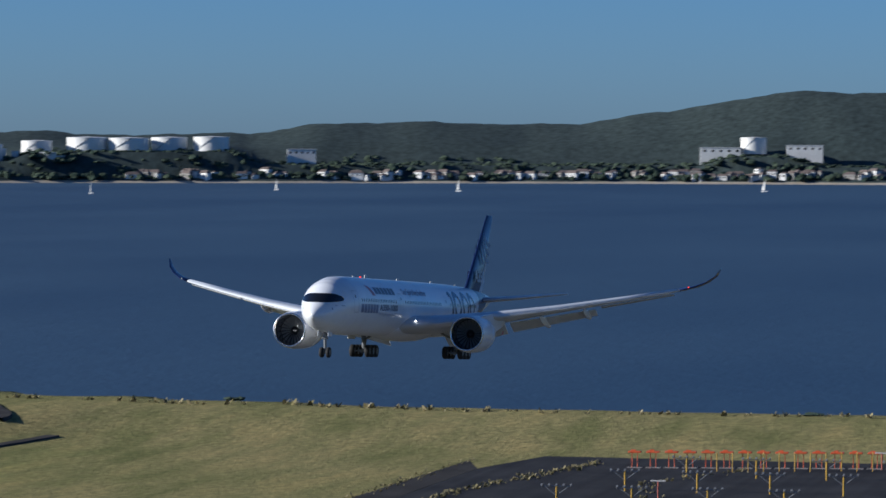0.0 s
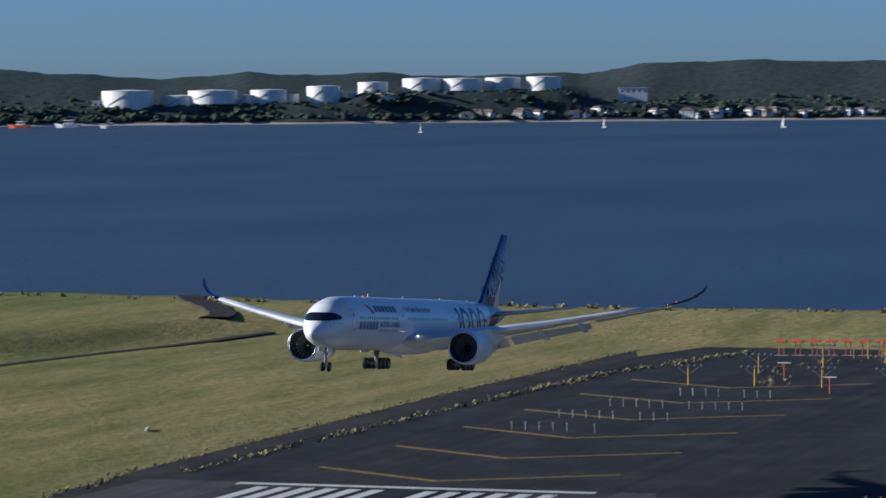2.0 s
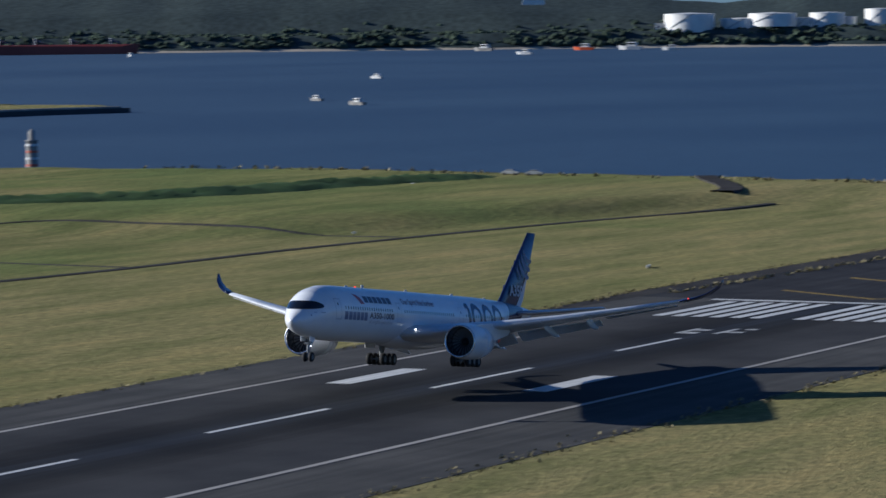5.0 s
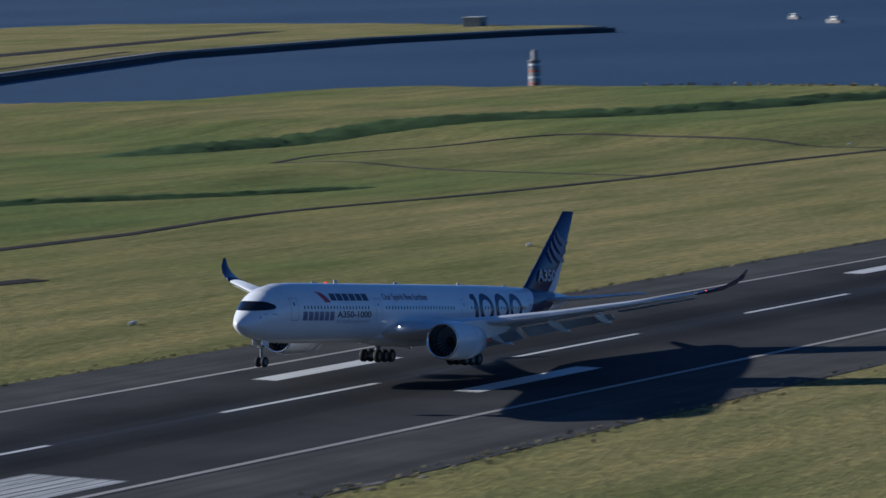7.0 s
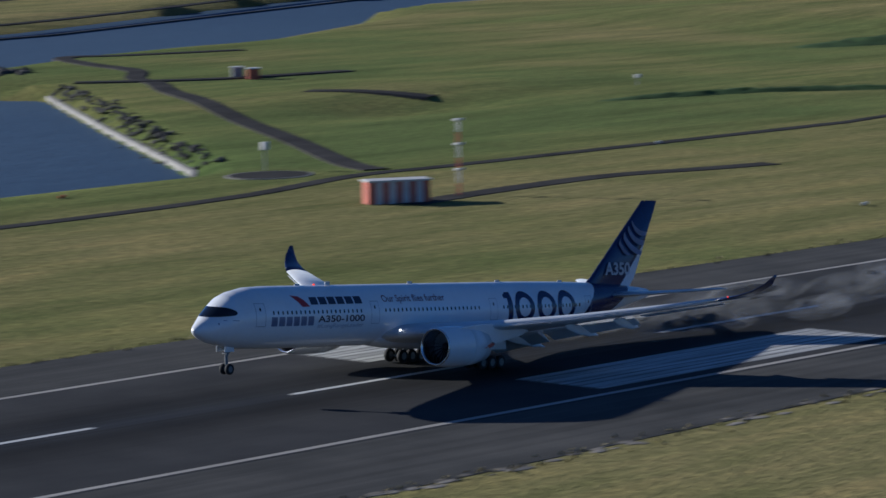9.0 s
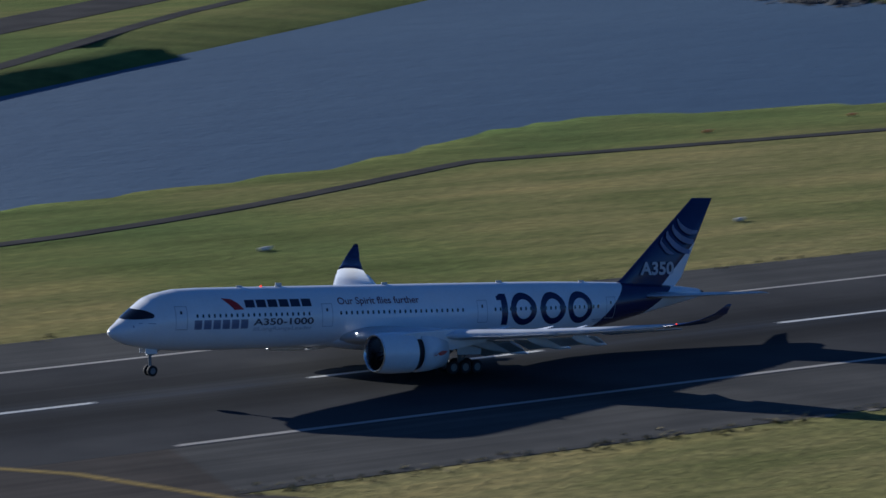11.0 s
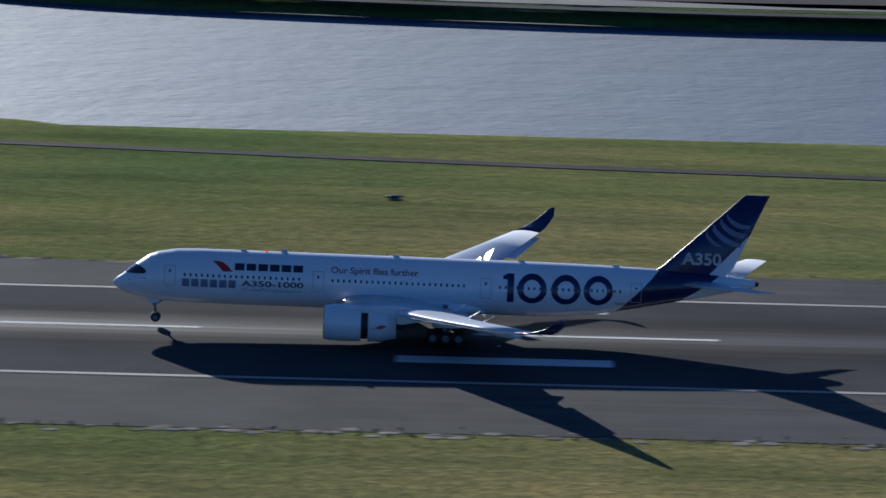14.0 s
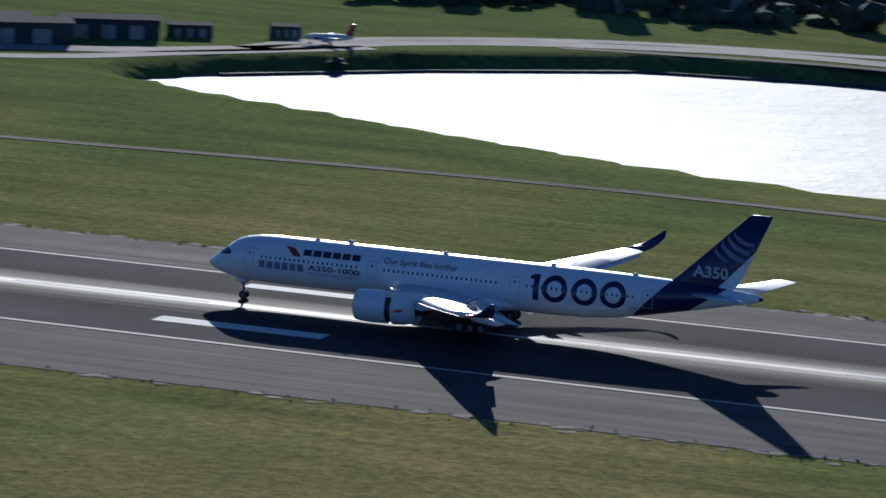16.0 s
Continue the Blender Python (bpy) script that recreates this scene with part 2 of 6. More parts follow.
LOGO_WHITE = painted("off_white_letter_paint", (0.5, 0.53, 0.6), 0.3)
TEXT_MAROON = painted("maroon_letter_paint", (0.16, 0.045, 0.07), 0.3)
GLASS_DARK = painted("dark_glass", (0.008, 0.009, 0.012), 0.06, 0, 1, 0.05, 0.8)
DOOR_LINE = painted("door_outline", (0.45, 0.47, 0.52), 0.4)
METAL = painted("bare_metal", (0.62, 0.62, 0.63), 0.22, 1.0)
DARK_METAL = painted("dark_metal", (0.045, 0.045, 0.05), 0.45, 0.6)
STRUT = painted("gear_grey", (0.2, 0.21, 0.22), 0.4, 0.2)
RUBBER = painted("tyre_rubber", (0.016, 0.016, 0.017), 0.8)
POST_YELLOW = painted("yellow_post", (0.55, 0.32, 0.03), 0.5)
ORANGE = painted("orange_paint", (0.62, 0.10, 0.025), 0.5)
RED = painted("faded_red_paint", (0.50, 0.12, 0.07), 0.6)
WHITE = painted("weathered_white_paint", (0.70, 0.69, 0.66), 0.6)
GREY = painted("grey_galvanised", (0.33, 0.34, 0.35), 0.5, 0.4)
CONCRETE = painted("concrete", (0.36, 0.34, 0.31), 0.85, 0, 0.3, 0.2)
ROCK = island_material("rock", [(0, (0.025, 0.024, 0.023)), (1, (0.085, 0.08, 0.074))], 0.9)
SHIP_RED = painted("ship_red", (0.30, 0.055, 0.035), 0.5, 0, 0.02)
ROOF = island_material("roofs", [(0, (0.09, 0.085, 0.085)), (0.6, (0.22, 0.16, 0.13)), (1, (0.45, 0.43, 0.41))])
SHED_DARK = painted("dark_shed_cladding", (0.055, 0.06, 0.065), 0.95, 0, 0.1)
CAR_PAINT = painted("car_paint", (0.42, 0.42, 0.40), 0.25)
SIGN_YELLOW = painted("sign_yellow", (0.75, 0.5, 0.02), 0.5)
BEACH = painted("beach_sand", (0.5, 0.43, 0.33), 0.95, 0, 0.02)
SMOKE = smoke_material()
GLOW, gn, gl, gb = shader("lamp_glow")
gb.inputs["Emission Color"].default_value, gb.inputs["Emission Strength"].default_value = (1, 0.95, 0.85, 1), 3.0
RED_GLOW, gn, gl, gb = shader("beacon_glow")
gb.inputs["Base Color"].default_value = (0.5, 0.02, 0.01, 1)
gb.inputs["Emission Color"].default_value, gb.inputs["Emission Strength"].default_value = (1, 0.05, 0.02, 1), 0.8


# ---- mesh helpers ----
def mesh_of(name, bm, material, smooth=False):
    me = bpy.data.meshes.new(name)
    bm.normal_update()
    bm.to_mesh(me)
    bm.free()
    for mt in (material if isinstance(material, (list, tuple)) else [material]):
        me.materials.append(mt)
    if smooth:
        for p in me.polygons:
            p.use_smooth = True
    return me


def part(name, bm, material, parent, label="", smooth=False):
    ob = new(name, mesh_of(name, bm, material, smooth))
    ob.parent = parent
    if label:
        tagged(ob, label)
    return ob


def thing(name, m, label, category, group="", kind=""):
    ob = new(name)
    ob.matrix_basis = m
    return tagged(ob, label, category, group, kind)


def box(bm, x0, x1, y0, y1, z0, z1, bev=0.0):
    m = Matrix.Translation(((x0 + x1) / 2, (y0 + y1) / 2, (z0 + z1) / 2)) @ Matrix.Diagonal((abs(x1 - x0), abs(y1 - y0), abs(z1 - z0), 1))
    vs = bmesh.ops.create_cube(bm, size=1, matrix=m)["verts"]
    if bev:
        es = list({e for v in vs for e in v.link_edges})
        bmesh.ops.bevel(bm, geom=es, offset=bev, segments=1, affect="EDGES")


def rod(bm, a, b, r0, r1=None, seg=10):
    a, b = Vector(a), Vector(b)
    q = (b - a).to_track_quat("Z", "Y").to_matrix().to_4x4()
    bmesh.ops.create_cone(bm, cap_ends=True, segments=seg, radius1=r0, radius2=r0 if r1 is None else r1,
                          depth=(b - a).length, matrix=Matrix.Translation((a + b) / 2) @ q)


def lathe(bm, profile, seg, place):
    """Turn a profile of (along, radius) round the x axis, then place it."""
    rings = []
    for x, r in profile:
        rings.append([bm.verts.new(place @ Vector((x, r * math.cos(2 * math.pi * k / seg), r * math.sin(2 * math.pi * k / seg)))) for k in range(seg)])
    for a, b in zip(rings, rings[1:]):
        for k in range(seg):
            bm.faces.new((a[k], a[(k + 1) % seg], b[(k + 1) % seg], b[k]))
    return rings


def slab(points, z0, z1):
    """A flat plate of even thickness over an outline."""
    bm = bmesh.new()
    top = [bm.verts.new((x, y, z1)) for x, y in points]
    low = [bm.verts.new((x, y, z0)) for x, y in points]
    n = len(points)
    f = bm.faces.new(top)
    f.normal_update()
    if f.normal.z < 0:
        f.normal_flip()
    for k in range(n):
        bm.faces.new((top[k], top[(k + 1) % n], low[(k + 1) % n], low[k]))
    bmesh.ops.triangulate(bm, faces=[f])
    bmesh.ops.recalc_face_normals(bm, faces=bm.faces)
    return bm


def strip(points, widths, z0, z1):
    """A road of given half-widths along a line of points."""
    left, right = [], []
    for i, (x, y) in enumerate(points):
        ax, ay = points[max(0, i - 1)]
        bx, by = points[min(len(points) - 1, i + 1)]
        d = Vector((bx - ax, by - ay)).normalized()
        w = widths if isinstance(widths, (int, float)) else widths[i]
        left.append((x - d.y * w, y + d.x * w))
        right.append((x + d.y * w, y - d.x * w))
    bm = bmesh.new()
    n = len(points)
    lt = [bm.verts.new((*p, z1)) for p in left]
    rt = [bm.verts.new((*p, z1)) for p in right]
    lb = [bm.verts.new((*p, z0)) for p in left]
    rb = [bm.verts.new((*p, z0)) for p in right]
    for k in range(n - 1):
        bm.faces.new((lt[k], rt[k], rt[k + 1], lt[k + 1]))
        bm.faces.new((lb[k], lt[k], lt[k + 1], lb[k + 1]))
        bm.faces.new((rt[k], rb[k], rb[k + 1], rt[k + 1]))
    bmesh.ops.recalc_face_normals(bm, faces=bm.faces)
    return bm


def smooth_line(pts, per=6):
    """A curve through points, more finely divided."""
    out = []
    for i in range(len(pts) - 1):
        p0, p1, p2, p3 = (Vector(pts[max(0, i - 1)]), Vector(pts[i]), Vector(pts[i + 1]), Vector(pts[min(len(pts) - 1, i + 2)]))
        for k in range(per):
            t = k / per
            out.append(tuple(0.5 * (2 * p1 + (p2 - p0) * t + (2 * p0 - 5 * p1 + 4 * p2 - p3) * t * t + (3 * p1 - p0 - 3 * p2 + p3) * t ** 3)))
    out.append(tuple(pts[-1]))
    return out


# ---- land, sea, distance ----
SHORE = [(-4800, -4800), (1430, -4800), (1430, -600), (1424, -200), (1425.9, 60.1), (1447.7, 168.2), (1464, 274.7), (1453.5, 342.1), (1438, 440), (1370, 545), (1290, 545), (1210, 505), (1140, 470), (1068.2, 462), (1014.6, 440), (962.9, 403), (971.2, 383.1), (986, 363.5), (927.5, 277.7), (876.6, 201.1), (861.9, 188.2), (822.7, 184.5), (789.4, 192.5), (752, 196), (685, 162), (624.7, 148), (537, 147), (449.1, 146), (378.6, 147), (330.6, 154), (306.1, 161), (256.6, 181.3), (206.7, 204.3), (184.2, 216.4), (180.9, 222.4), (190.1, 244.3), (219.3, 279.3), (254.5, 310.2), (299.6, 319.4), (363.6, 295.7), (475.9, 284), (587.1, 289.3), (690, 300), (840, 420), (989.3, 542.3), (1165, 575), (1352, 645), (1549.2, 665.1), (1793.6, 768.1), (1975.3, 792.6), (2088, 776.3), (2137, 754.8), (2163.6, 774.4), (2173.2, 836.2), (2227.3, 952.8), (2244.7, 1163.1), (1789, 1228.1), (1500, 1500), (1300, 2600), (-4800, 4800)]


def shore_distance(px, py):
    """Distance to the shoreline, positive on land."""
    best = np.full(px.shape, 1e9)
    inside = np.zeros(px.shape, bool)
    pts = SHORE
    for (ax, ay), (bx, by) in zip(pts, pts[1:] + pts[:1]):
        dx, dy = bx - ax, by - ay
        t = np.clip(((px - ax) * dx + (py - ay) * dy) / (dx * dx + dy * dy), 0, 1)
        best = np.minimum(best, np.hypot(px - ax - t * dx, py - ay - t * dy))
        cross = ((ay > py) != (by > py)) & (px < (bx - ax) * (py - ay) / (by - ay + 1e-12) + ax)
        inside ^= cross
    return np.where(inside, best, -best)


def smoothstep(v):
    v = np.clip(v, 0, 1)
    return v * v * (3 - 2 * v)


def land_height(px, py):
    d = shore_distance(px, py)
    z = np.where(d > 0, np.minimum(-0.06, -3.4 + d * np.where((py > 370) & (px < 1250), 0.16, 0.75)), np.maximum(-9, -3.4 + d * 0.4))
    foot = 1352 - 140 * smoothstep((py - 110) / 70)
    bank = 3.2 * smoothstep((px - foot) / np.where(py > 140, 55, 62)) * (px > 1150) * (px < 1500) * smoothstep((470 - py) / 60)
    ripple = 0.35 * np.sin(px * 0.11 + 1.3 * np.sin(py * 0.05)) * np.sin(py * 0.13) + 0.25 * np.sin(px * 0.31 + py * 0.23)
    z = z + np.where(d > 5, bank * (1 + 0.12 * ripple), 0)
    # a low dip with a path end, and swells in the grass by the inlet
    swell = 1.6 * np.exp(-(((px - 1010) / 60) ** 2 + ((py - 285) / 28) ** 2)) - 2.4 * np.exp(-(((px - 985) / 24) ** 2 + ((py - 255) / 13) ** 2))
    swell += 1.2 * np.exp(-(((px - 1120) / 90) ** 2 + ((py - 225) / 16) ** 2)) + 1.5 * np.exp(-(((px - 700) / 50) ** 2 + ((py - 185) / 14) ** 2))
    swell += 1.4 * np.exp(-(((px - 590) / 60) ** 2 + ((py - 182) / 10) ** 2))
    flat = smoothstep((py - 60) / 40)
    return z + np.where(d > 3, swell * flat, 0)


def build_ground():
    xs = np.concatenate([np.linspace(-4900, 40, 34)[:-1], np.arange(40, 1480, 6.0), np.linspace(1480, 2300, 70)[1:], np.linspace(2300, 5200, 20)[1:]])
    ys = np.concatenate([np.linspace(-4900, -120, 28)[:-1], np.arange(-120, 620, 5.0), np.linspace(620, 1200, 50)[1:], np.linspace(1200, 4900, 24)[1:]])
    gx, gy = np.meshgrid(xs, ys)
    z = land_height(gx, gy)
    verts = np.stack([gx, gy, z], -1).reshape(-1, 3)
    nx, ny = len(xs), len(ys)
    i, j = np.meshgrid(np.arange(nx - 1), np.arange(ny - 1))
    a = (j * nx + i).ravel()
    faces = np.stack([a, a + 1, a + 1 + nx, a + nx], -1)
    me = bpy.data.meshes.new("ground")
    me.from_pydata(verts.tolist(), [], faces.tolist())
    me.materials.append(GRASS)
    for p in me.polygons:
        p.use_smooth = True
    tagged(new("ground", me), "mown green and straw-coloured airfield grass with a low sea bank", "grass", kind="structure")


def build_water():
    bm = bmesh.new()
    bmesh.ops.create_grid(bm, x_segments=40, y_segments=40, size=5600)
    ob = new("water", mesh_of("water", bm, WATER))
    ob.location = (600, 0, -3.0)
    tagged(ob, "deep blue rippled bay water under low sun", "water", kind="structure")


HUB = (640, -180)


def polar(a, r, z=0.0):
    """A place at a bearing in degrees from the y axis and a distance from the hub."""
    r += float(np.interp(a, [60, 70, 78], [0, 60, 165])) if r > 4300 else 0
    return Vector((HUB[0] + r * math.sin(radians(a)), HUB[1] + r * math.cos(radians(a)), z))


RIDGE = [(30, 60), (50, 55), (57, 62), (61.9, 70), (63.1, 66), (64.3, 61), (65.6, 56), (66.9, 47), (67.4, 51), (68.1, 58), (68.7, 54), (69.1, 51),
         (69.7, 54), (70.7, 51), (72, 52), (73, 53), (73.5, 57), (74, 66), (74.7, 68), (75.4, 66), (76.1, 69), (77, 63), (77.8, 67), (78.2, 71),
         (79.2, 84), (80.3, 101), (81.3, 107), (82.2, 105), (84, 98), (90, 80), (110, 60)]


def ridge_at(a):
    return float(np.interp(a - 0.33, [p[0] for p in RIDGE], [p[1] for p in RIDGE]))


def build_far_coast():
    """A wooded coast across the bay: beach, low land, then a ridge of hills."""
    bm = bmesh.new()
    steps = [(4380, -6, 0), (4388, 0.6, 0), (4404, 5, 0), (4420, 5, 0), (4488, 17, 0.02), (4540, 26, 0.3), (4600, 14, 0.62), (4680, 4, 0.93), (4720, 0, 1.0), (4790, 0, 0.98)]
    rings = []
    angles = np.arange(28, 108, 0.14)
    for r, base, share in steps:
        row = []
        for a in angles:
            h = ridge_at(a)
            base = far_ground(a, r) if r < 4545 else base
            k = noise.noise((a * 1.3, r * 0.01, 3)) * 5 + noise.noise((a * 6, r * 0.03, 7)) * 1.6
            row.append(bm.verts.new(polar(a, r + 14 * noise.noise((a * 0.7, 2, 0)), base * (1 - share) + share * h + k * share)))
        rings.append(row)
    for p, q in zip(rings, rings[1:]):
        for i in range(len(angles) - 1):
            bm.faces.new((p[i], p[i + 1], q[i + 1], q[i]))
    bmesh.ops.recalc_face_normals(bm, faces=bm.faces)
    tagged(new("backdrop_hills", mesh_of("backdrop_hills", bm, HILL, True)), "dark wooded hills across the bay", "hills", kind="structure")
    bm = bmesh.new()
    for i in range(len(angles) - 1):
        quad = [polar(angles[i], 4377 + 10 * noise.noise((angles[i] * 0.7, 2, 0)), -3.3), polar(angles[i + 1], 4377 + 10 * noise.noise((angles[i + 1] * 0.7, 2, 0)), -3.3),
                polar(angles[i + 1], 4397 + 14 * noise.noise((angles[i + 1] * 0.7, 2, 0)), 2.6), polar(angles[i], 4397 + 14 * noise.noise((angles[i] * 0.7, 2, 0)), 2.6)]
        bm.faces.new([bm.verts.new(v) for v in quad])
    tagged(new("beach", mesh_of("beach", bm, BEACH)), "thin pale sand beach along the far shore", "beach", kind="structure")


def lump_shape():
    """Corners and faces of a small rounded lump."""
    bm = bmesh.new()
    bmesh.ops.create_icosphere(bm, subdivisions=1, radius=1)
    out = [v.co.copy() for v in bm.verts], [[v.index for v in f.verts] for f in bm.faces]
    bm.free()
    return out


LUMP_POINTS, LUMP_FACES = lump_shape()


def clump(bm, centre, w, h, rng, n=3):
    """An uneven heap of leafy lumps."""
    for _ in range(n):
        c = Vector(centre) + Vector((rng.uniform(-0.5, 0.5) * w, rng.uniform(-0.5, 0.5) * w, rng.uniform(0.15, 0.65) * h))
        s = rng.uniform(0.3, 0.55)
        vs = [bm.verts.new(c + Vector((p.x * w * s, p.y * w * s, p.z * h * s * 0.9)) + Vector((rng.uniform(-1, 1), rng.uniform(-1, 1), rng.uniform(-1, 1))) * w * 0.09) for p in LUMP_POINTS]
        for f in LUMP_FACES:
            bm.faces.new([vs[k] for k in f])


def far_ground(a, r):
    """Height of the low land across the bay."""
    shelf = float(np.interp(a - 0.33, [60, 66, 69.5, 69.8, 72.7, 73.1, 79.5, 79.9, 80.7, 81.3], [14, 16, 20, 30, 32, 17, 17, 27, 28, 16]))
    return float(np.interp(r, [4380, 4388, 4404, 4420, 4490, 4540], [-6, 0.6, 4.5, shelf, shelf + 1, max(shelf, 26)]))


def build_far_woods():
    rng = random.Random(5)
    bm = bmesh.new()
    for _ in range(2600):
        a = rng.uniform(52, 84)
        r = 4392 + 150 * rng.random() ** 1.6
        clump(bm, polar(a, r, far_ground(a, r) - 1), rng.uniform(6, 13), rng.uniform(4, 9) if r < 4416 else rng.uniform(2, 5) if r < 4495 else rng.uniform(4, 9), rng, 2)
    tagged(new("far_trees", mesh_of("far_trees", bm, LEAVES)), "dark green trees massed along the far shore", "trees", kind="stuff")


def storage_tank(a, r, w, z0, z1):
    t = thing("storage_tank", Matrix.Translation(polar(a, r, 0)) @ pose(0, 0, 0, 0, 0, -a), "large white cylindrical fuel storage tank on the far shore", "storage tank", "far storage tanks")
    bm = bmesh.new()
    seg, rad = 40, w / 2
    rings = []
    for k, (rr, z) in enumerate([(rad, z0 - 5), (rad, z1 - 0.8), (rad * 1.012, z1 - 0.75), (rad * 1.012, z1), (rad * 0.96, z1 + 0.15), (0.01, z1 + w * 0.025)]):
        rings.append([bm.verts.new((rr * math.cos(2 * math.pi * i / seg), rr * math.sin(2 * math.pi * i / seg), z)) for i in range(seg)])
    for p, q in zip(rings, rings[1:]):
        for i in range(seg):
            bm.faces.new((p[i], p[(i + 1) % seg], q[(i + 1) % seg], q[i]))
    part("shell", bm, TANK_WHITE, t)
    bm = bmesh.new()
    prev = None
    for i in range(12):
        th, z = -2.4 + i * 0.09, z0 + (z1 - z0) * i / 11
        pair = [bm.verts.new((q * math.cos(th), q * math.sin(th), z + e)) for q, e in ((rad * 1.005, 0), (rad * 1.03, 0), (rad * 1.03, 0.7), (rad * 1.005, 0.7))]
        if prev:
            for k in range(4):
                bm.faces.new((prev[k], prev[(k + 1) % 4], pair[(k + 1) % 4], pair[k]))
        prev = pair
    part("stair", bm, GREY, t)
    return t


def far_house(a, r, w, d, h, wall, turn=0.0):
    t = thing("house", Matrix.Translation(polar(a, r, far_ground(a, r) + 0.4)) @ pose(0, 0, 0, 0, 0, turn - a), "small pale house on the far beach front", "house", "far beach houses")
    bm = bmesh.new()
    box(bm, -w / 2, w / 2, -d / 2, d / 2, -3, h)
    part("wall", bm, wall, t)
    bm = bmesh.new()
    v = [bm.verts.new(c) for c in ((-w * .54, -d * .56, h), (w * .54, -d * .56, h), (w * .54, d * .56, h), (-w * .54, d * .56, h), (-w * .35, 0, h + w * .2), (w * .35, 0, h + w * .2))]
    for f in ((0, 1, 5, 4), (1, 2, 5), (2, 3, 4, 5), (3, 0, 4), (3, 2, 1, 0)):
        bm.faces.new([v[i] for i in f])
    part("roof", bm, ROOF, t)
    for k in (-0.28, 0.05, 0.3):
        bm = bmesh.new()
        box(bm, w * k - 0.6, w * k + 0.6, -d / 2 - 0.06, -d / 2 + 0.02, h * 0.35, h * 0.75)
        part("window", bm, GLASS_DARK, t)


def build_far_town():
    tanks = [(66.35, 59, 19, 35.7), (67.13, 50, 16, 29.6), (67.59, 56, 25, 35.4), (68.06, 31, 16, 29.8), (68.4, 41, 22, 35.6), (68.69, 23, 21, 30.6),
             (69.2, 38, 23, 39.6), (69.4, 14.6, 21, 34.6), (69.62, 9, 21, 32), (69.93, 35, 32, 43.6), (70.13, 50, 17, 30.3), (70.65, 46, 32, 47.6), (71.24, 46, 33, 47.1),
             (71.83, 41, 33, 47.9), (72.43, 40.7, 34, 48.7), (80.25, 30, 36, 50.3)]
    for i, (a, w, z0, z1) in enumerate(tanks):
        storage_tank(a + 0.33, 4452 + (18 if z1 > 40 else -6) + 12 * (i % 2), w, z0, z1)
    for a, w, z0, z1 in ((73.7, 33, 24, 34.5), (79.74, 47, 26, 38), (80.95, 42, 30, 41), (66.0, 30, 16, 24), (63.99, 26, 60, 66)):
        t = thing("warehouse", Matrix.Translation(polar(a + 0.36, 4470)) @ pose(0, 0, 0, 0, 0, -a), "long white flat-roofed industrial building on the far shore", "warehouse", "far warehouses")
        bm = bmesh.new()
        box(bm, -w / 2, w / 2, -9, 9, z0 - 12, z1)
        part("wall", bm, TANK_WHITE, t)
        bm = bmesh.new()
        box(bm, -w / 2 - 0.6, w / 2 + 0.6, -9.6, 9.6, z1, z1 + 0.8)
        part("roof", bm, WHITE, t)
        for k in range(5):
            bm = bmesh.new()
            box(bm, -w * 0.42 + k * w * 0.2, -w * 0.42 + k * w * 0.2 + w * 0.07, -9.1, -8.95, z1 - 4.5, z1 - 2.2)
            part("window", bm, GLASS_DARK, t)
    rng = random.Random(11)
    for _ in range(110):
        a = rng.uniform(71.5, 83.5)
        far_house(a, rng.uniform(4393, 4407), rng.uniform(7, 16), rng.uniform(6, 9), rng.uniform(3, 6.5), rng.choice((WHITE, TANK_WHITE, TANK_WHITE, WHITE, CONCRETE)), rng.uniform(-75, 5))


def sailboat(p, turn):
    t = thing("sailboat", Matrix.Translation(p) @ pose(0, 0, 0, 0, 0, turn), "small white sailing boat on the bay", "sailboat", "boats on the bay")
    bm = bmesh.new()
    hull = [(-4, 0, 0.6), (-3.4, 1.1, 0.9), (2, 1.2, 0.9), (4.6, 0, 1.1), (2, -1.2, 0.9), (-3.4, -1.1, 0.9)]
    top = [bm.verts.new(v) for v in hull]
    low = [bm.verts.new((x * 0.8, y * 0.5, -0.3)) for x, y, z in hull]
    bm.faces.new(top)
    for i in range(6):
        bm.faces.new((low[i], low[(i + 1) % 6], top[(i + 1) % 6], top[i]))
    part("hull", bm, WHITE, t)
    bm = bmesh.new()
    rod(bm, (0.5, 0, 0.8), (0.5, 0, 12), 0.1)
    part("mast", bm, GREY, t)
    bm = bmesh.new()
    for s in (0.0, 0.06):
        v = [bm.verts.new(c) for c in ((0.4, s, 1.8), (0.4, s, 11.6), (-3.4, s + 0.35, 1.9))]
        bm.faces.new(v)
    part("sail", bm, WHITE, t)


def motorboat(p, turn, size, hull_mat):
    t = thing("motorboat", Matrix.Translation(p) @ pose(0, 0, 0, 0, 0, turn) @ Matrix.Scale(size, 4), "small moored motor boat on the bay", "boat", "boats on the bay")
    bm = bmesh.new()
    hull = [(-4, 1.2, 1.0), (1.5, 1.3, 1.1), (4.4, 0, 1.5), (1.5, -1.3, 1.1), (-4, -1.2, 1.0)]
    top = [bm.verts.new(v) for v in hull]
    low = [bm.verts.new((x * 0.85, y * 0.6, -0.3)) for x, y, z in hull]
    bm.faces.new(top)
    for i in range(5):
        bm.faces.new((low[i], low[(i + 1) % 5], top[(i + 1) % 5], top[i]))
    part("hull", bm, hull_mat, t)
    bm = bmesh.new()
    box(bm, -2, 1.2, -0.9, 0.9, 1.0, 2.5, 0.15)
    part("cabin", bm, WHITE, t)
    bm = bmesh.new()
    box(bm, -1.8, 1.25, -0.92, 0.92, 1.7, 2.2)
    part("window", bm, GLASS_DARK, t)


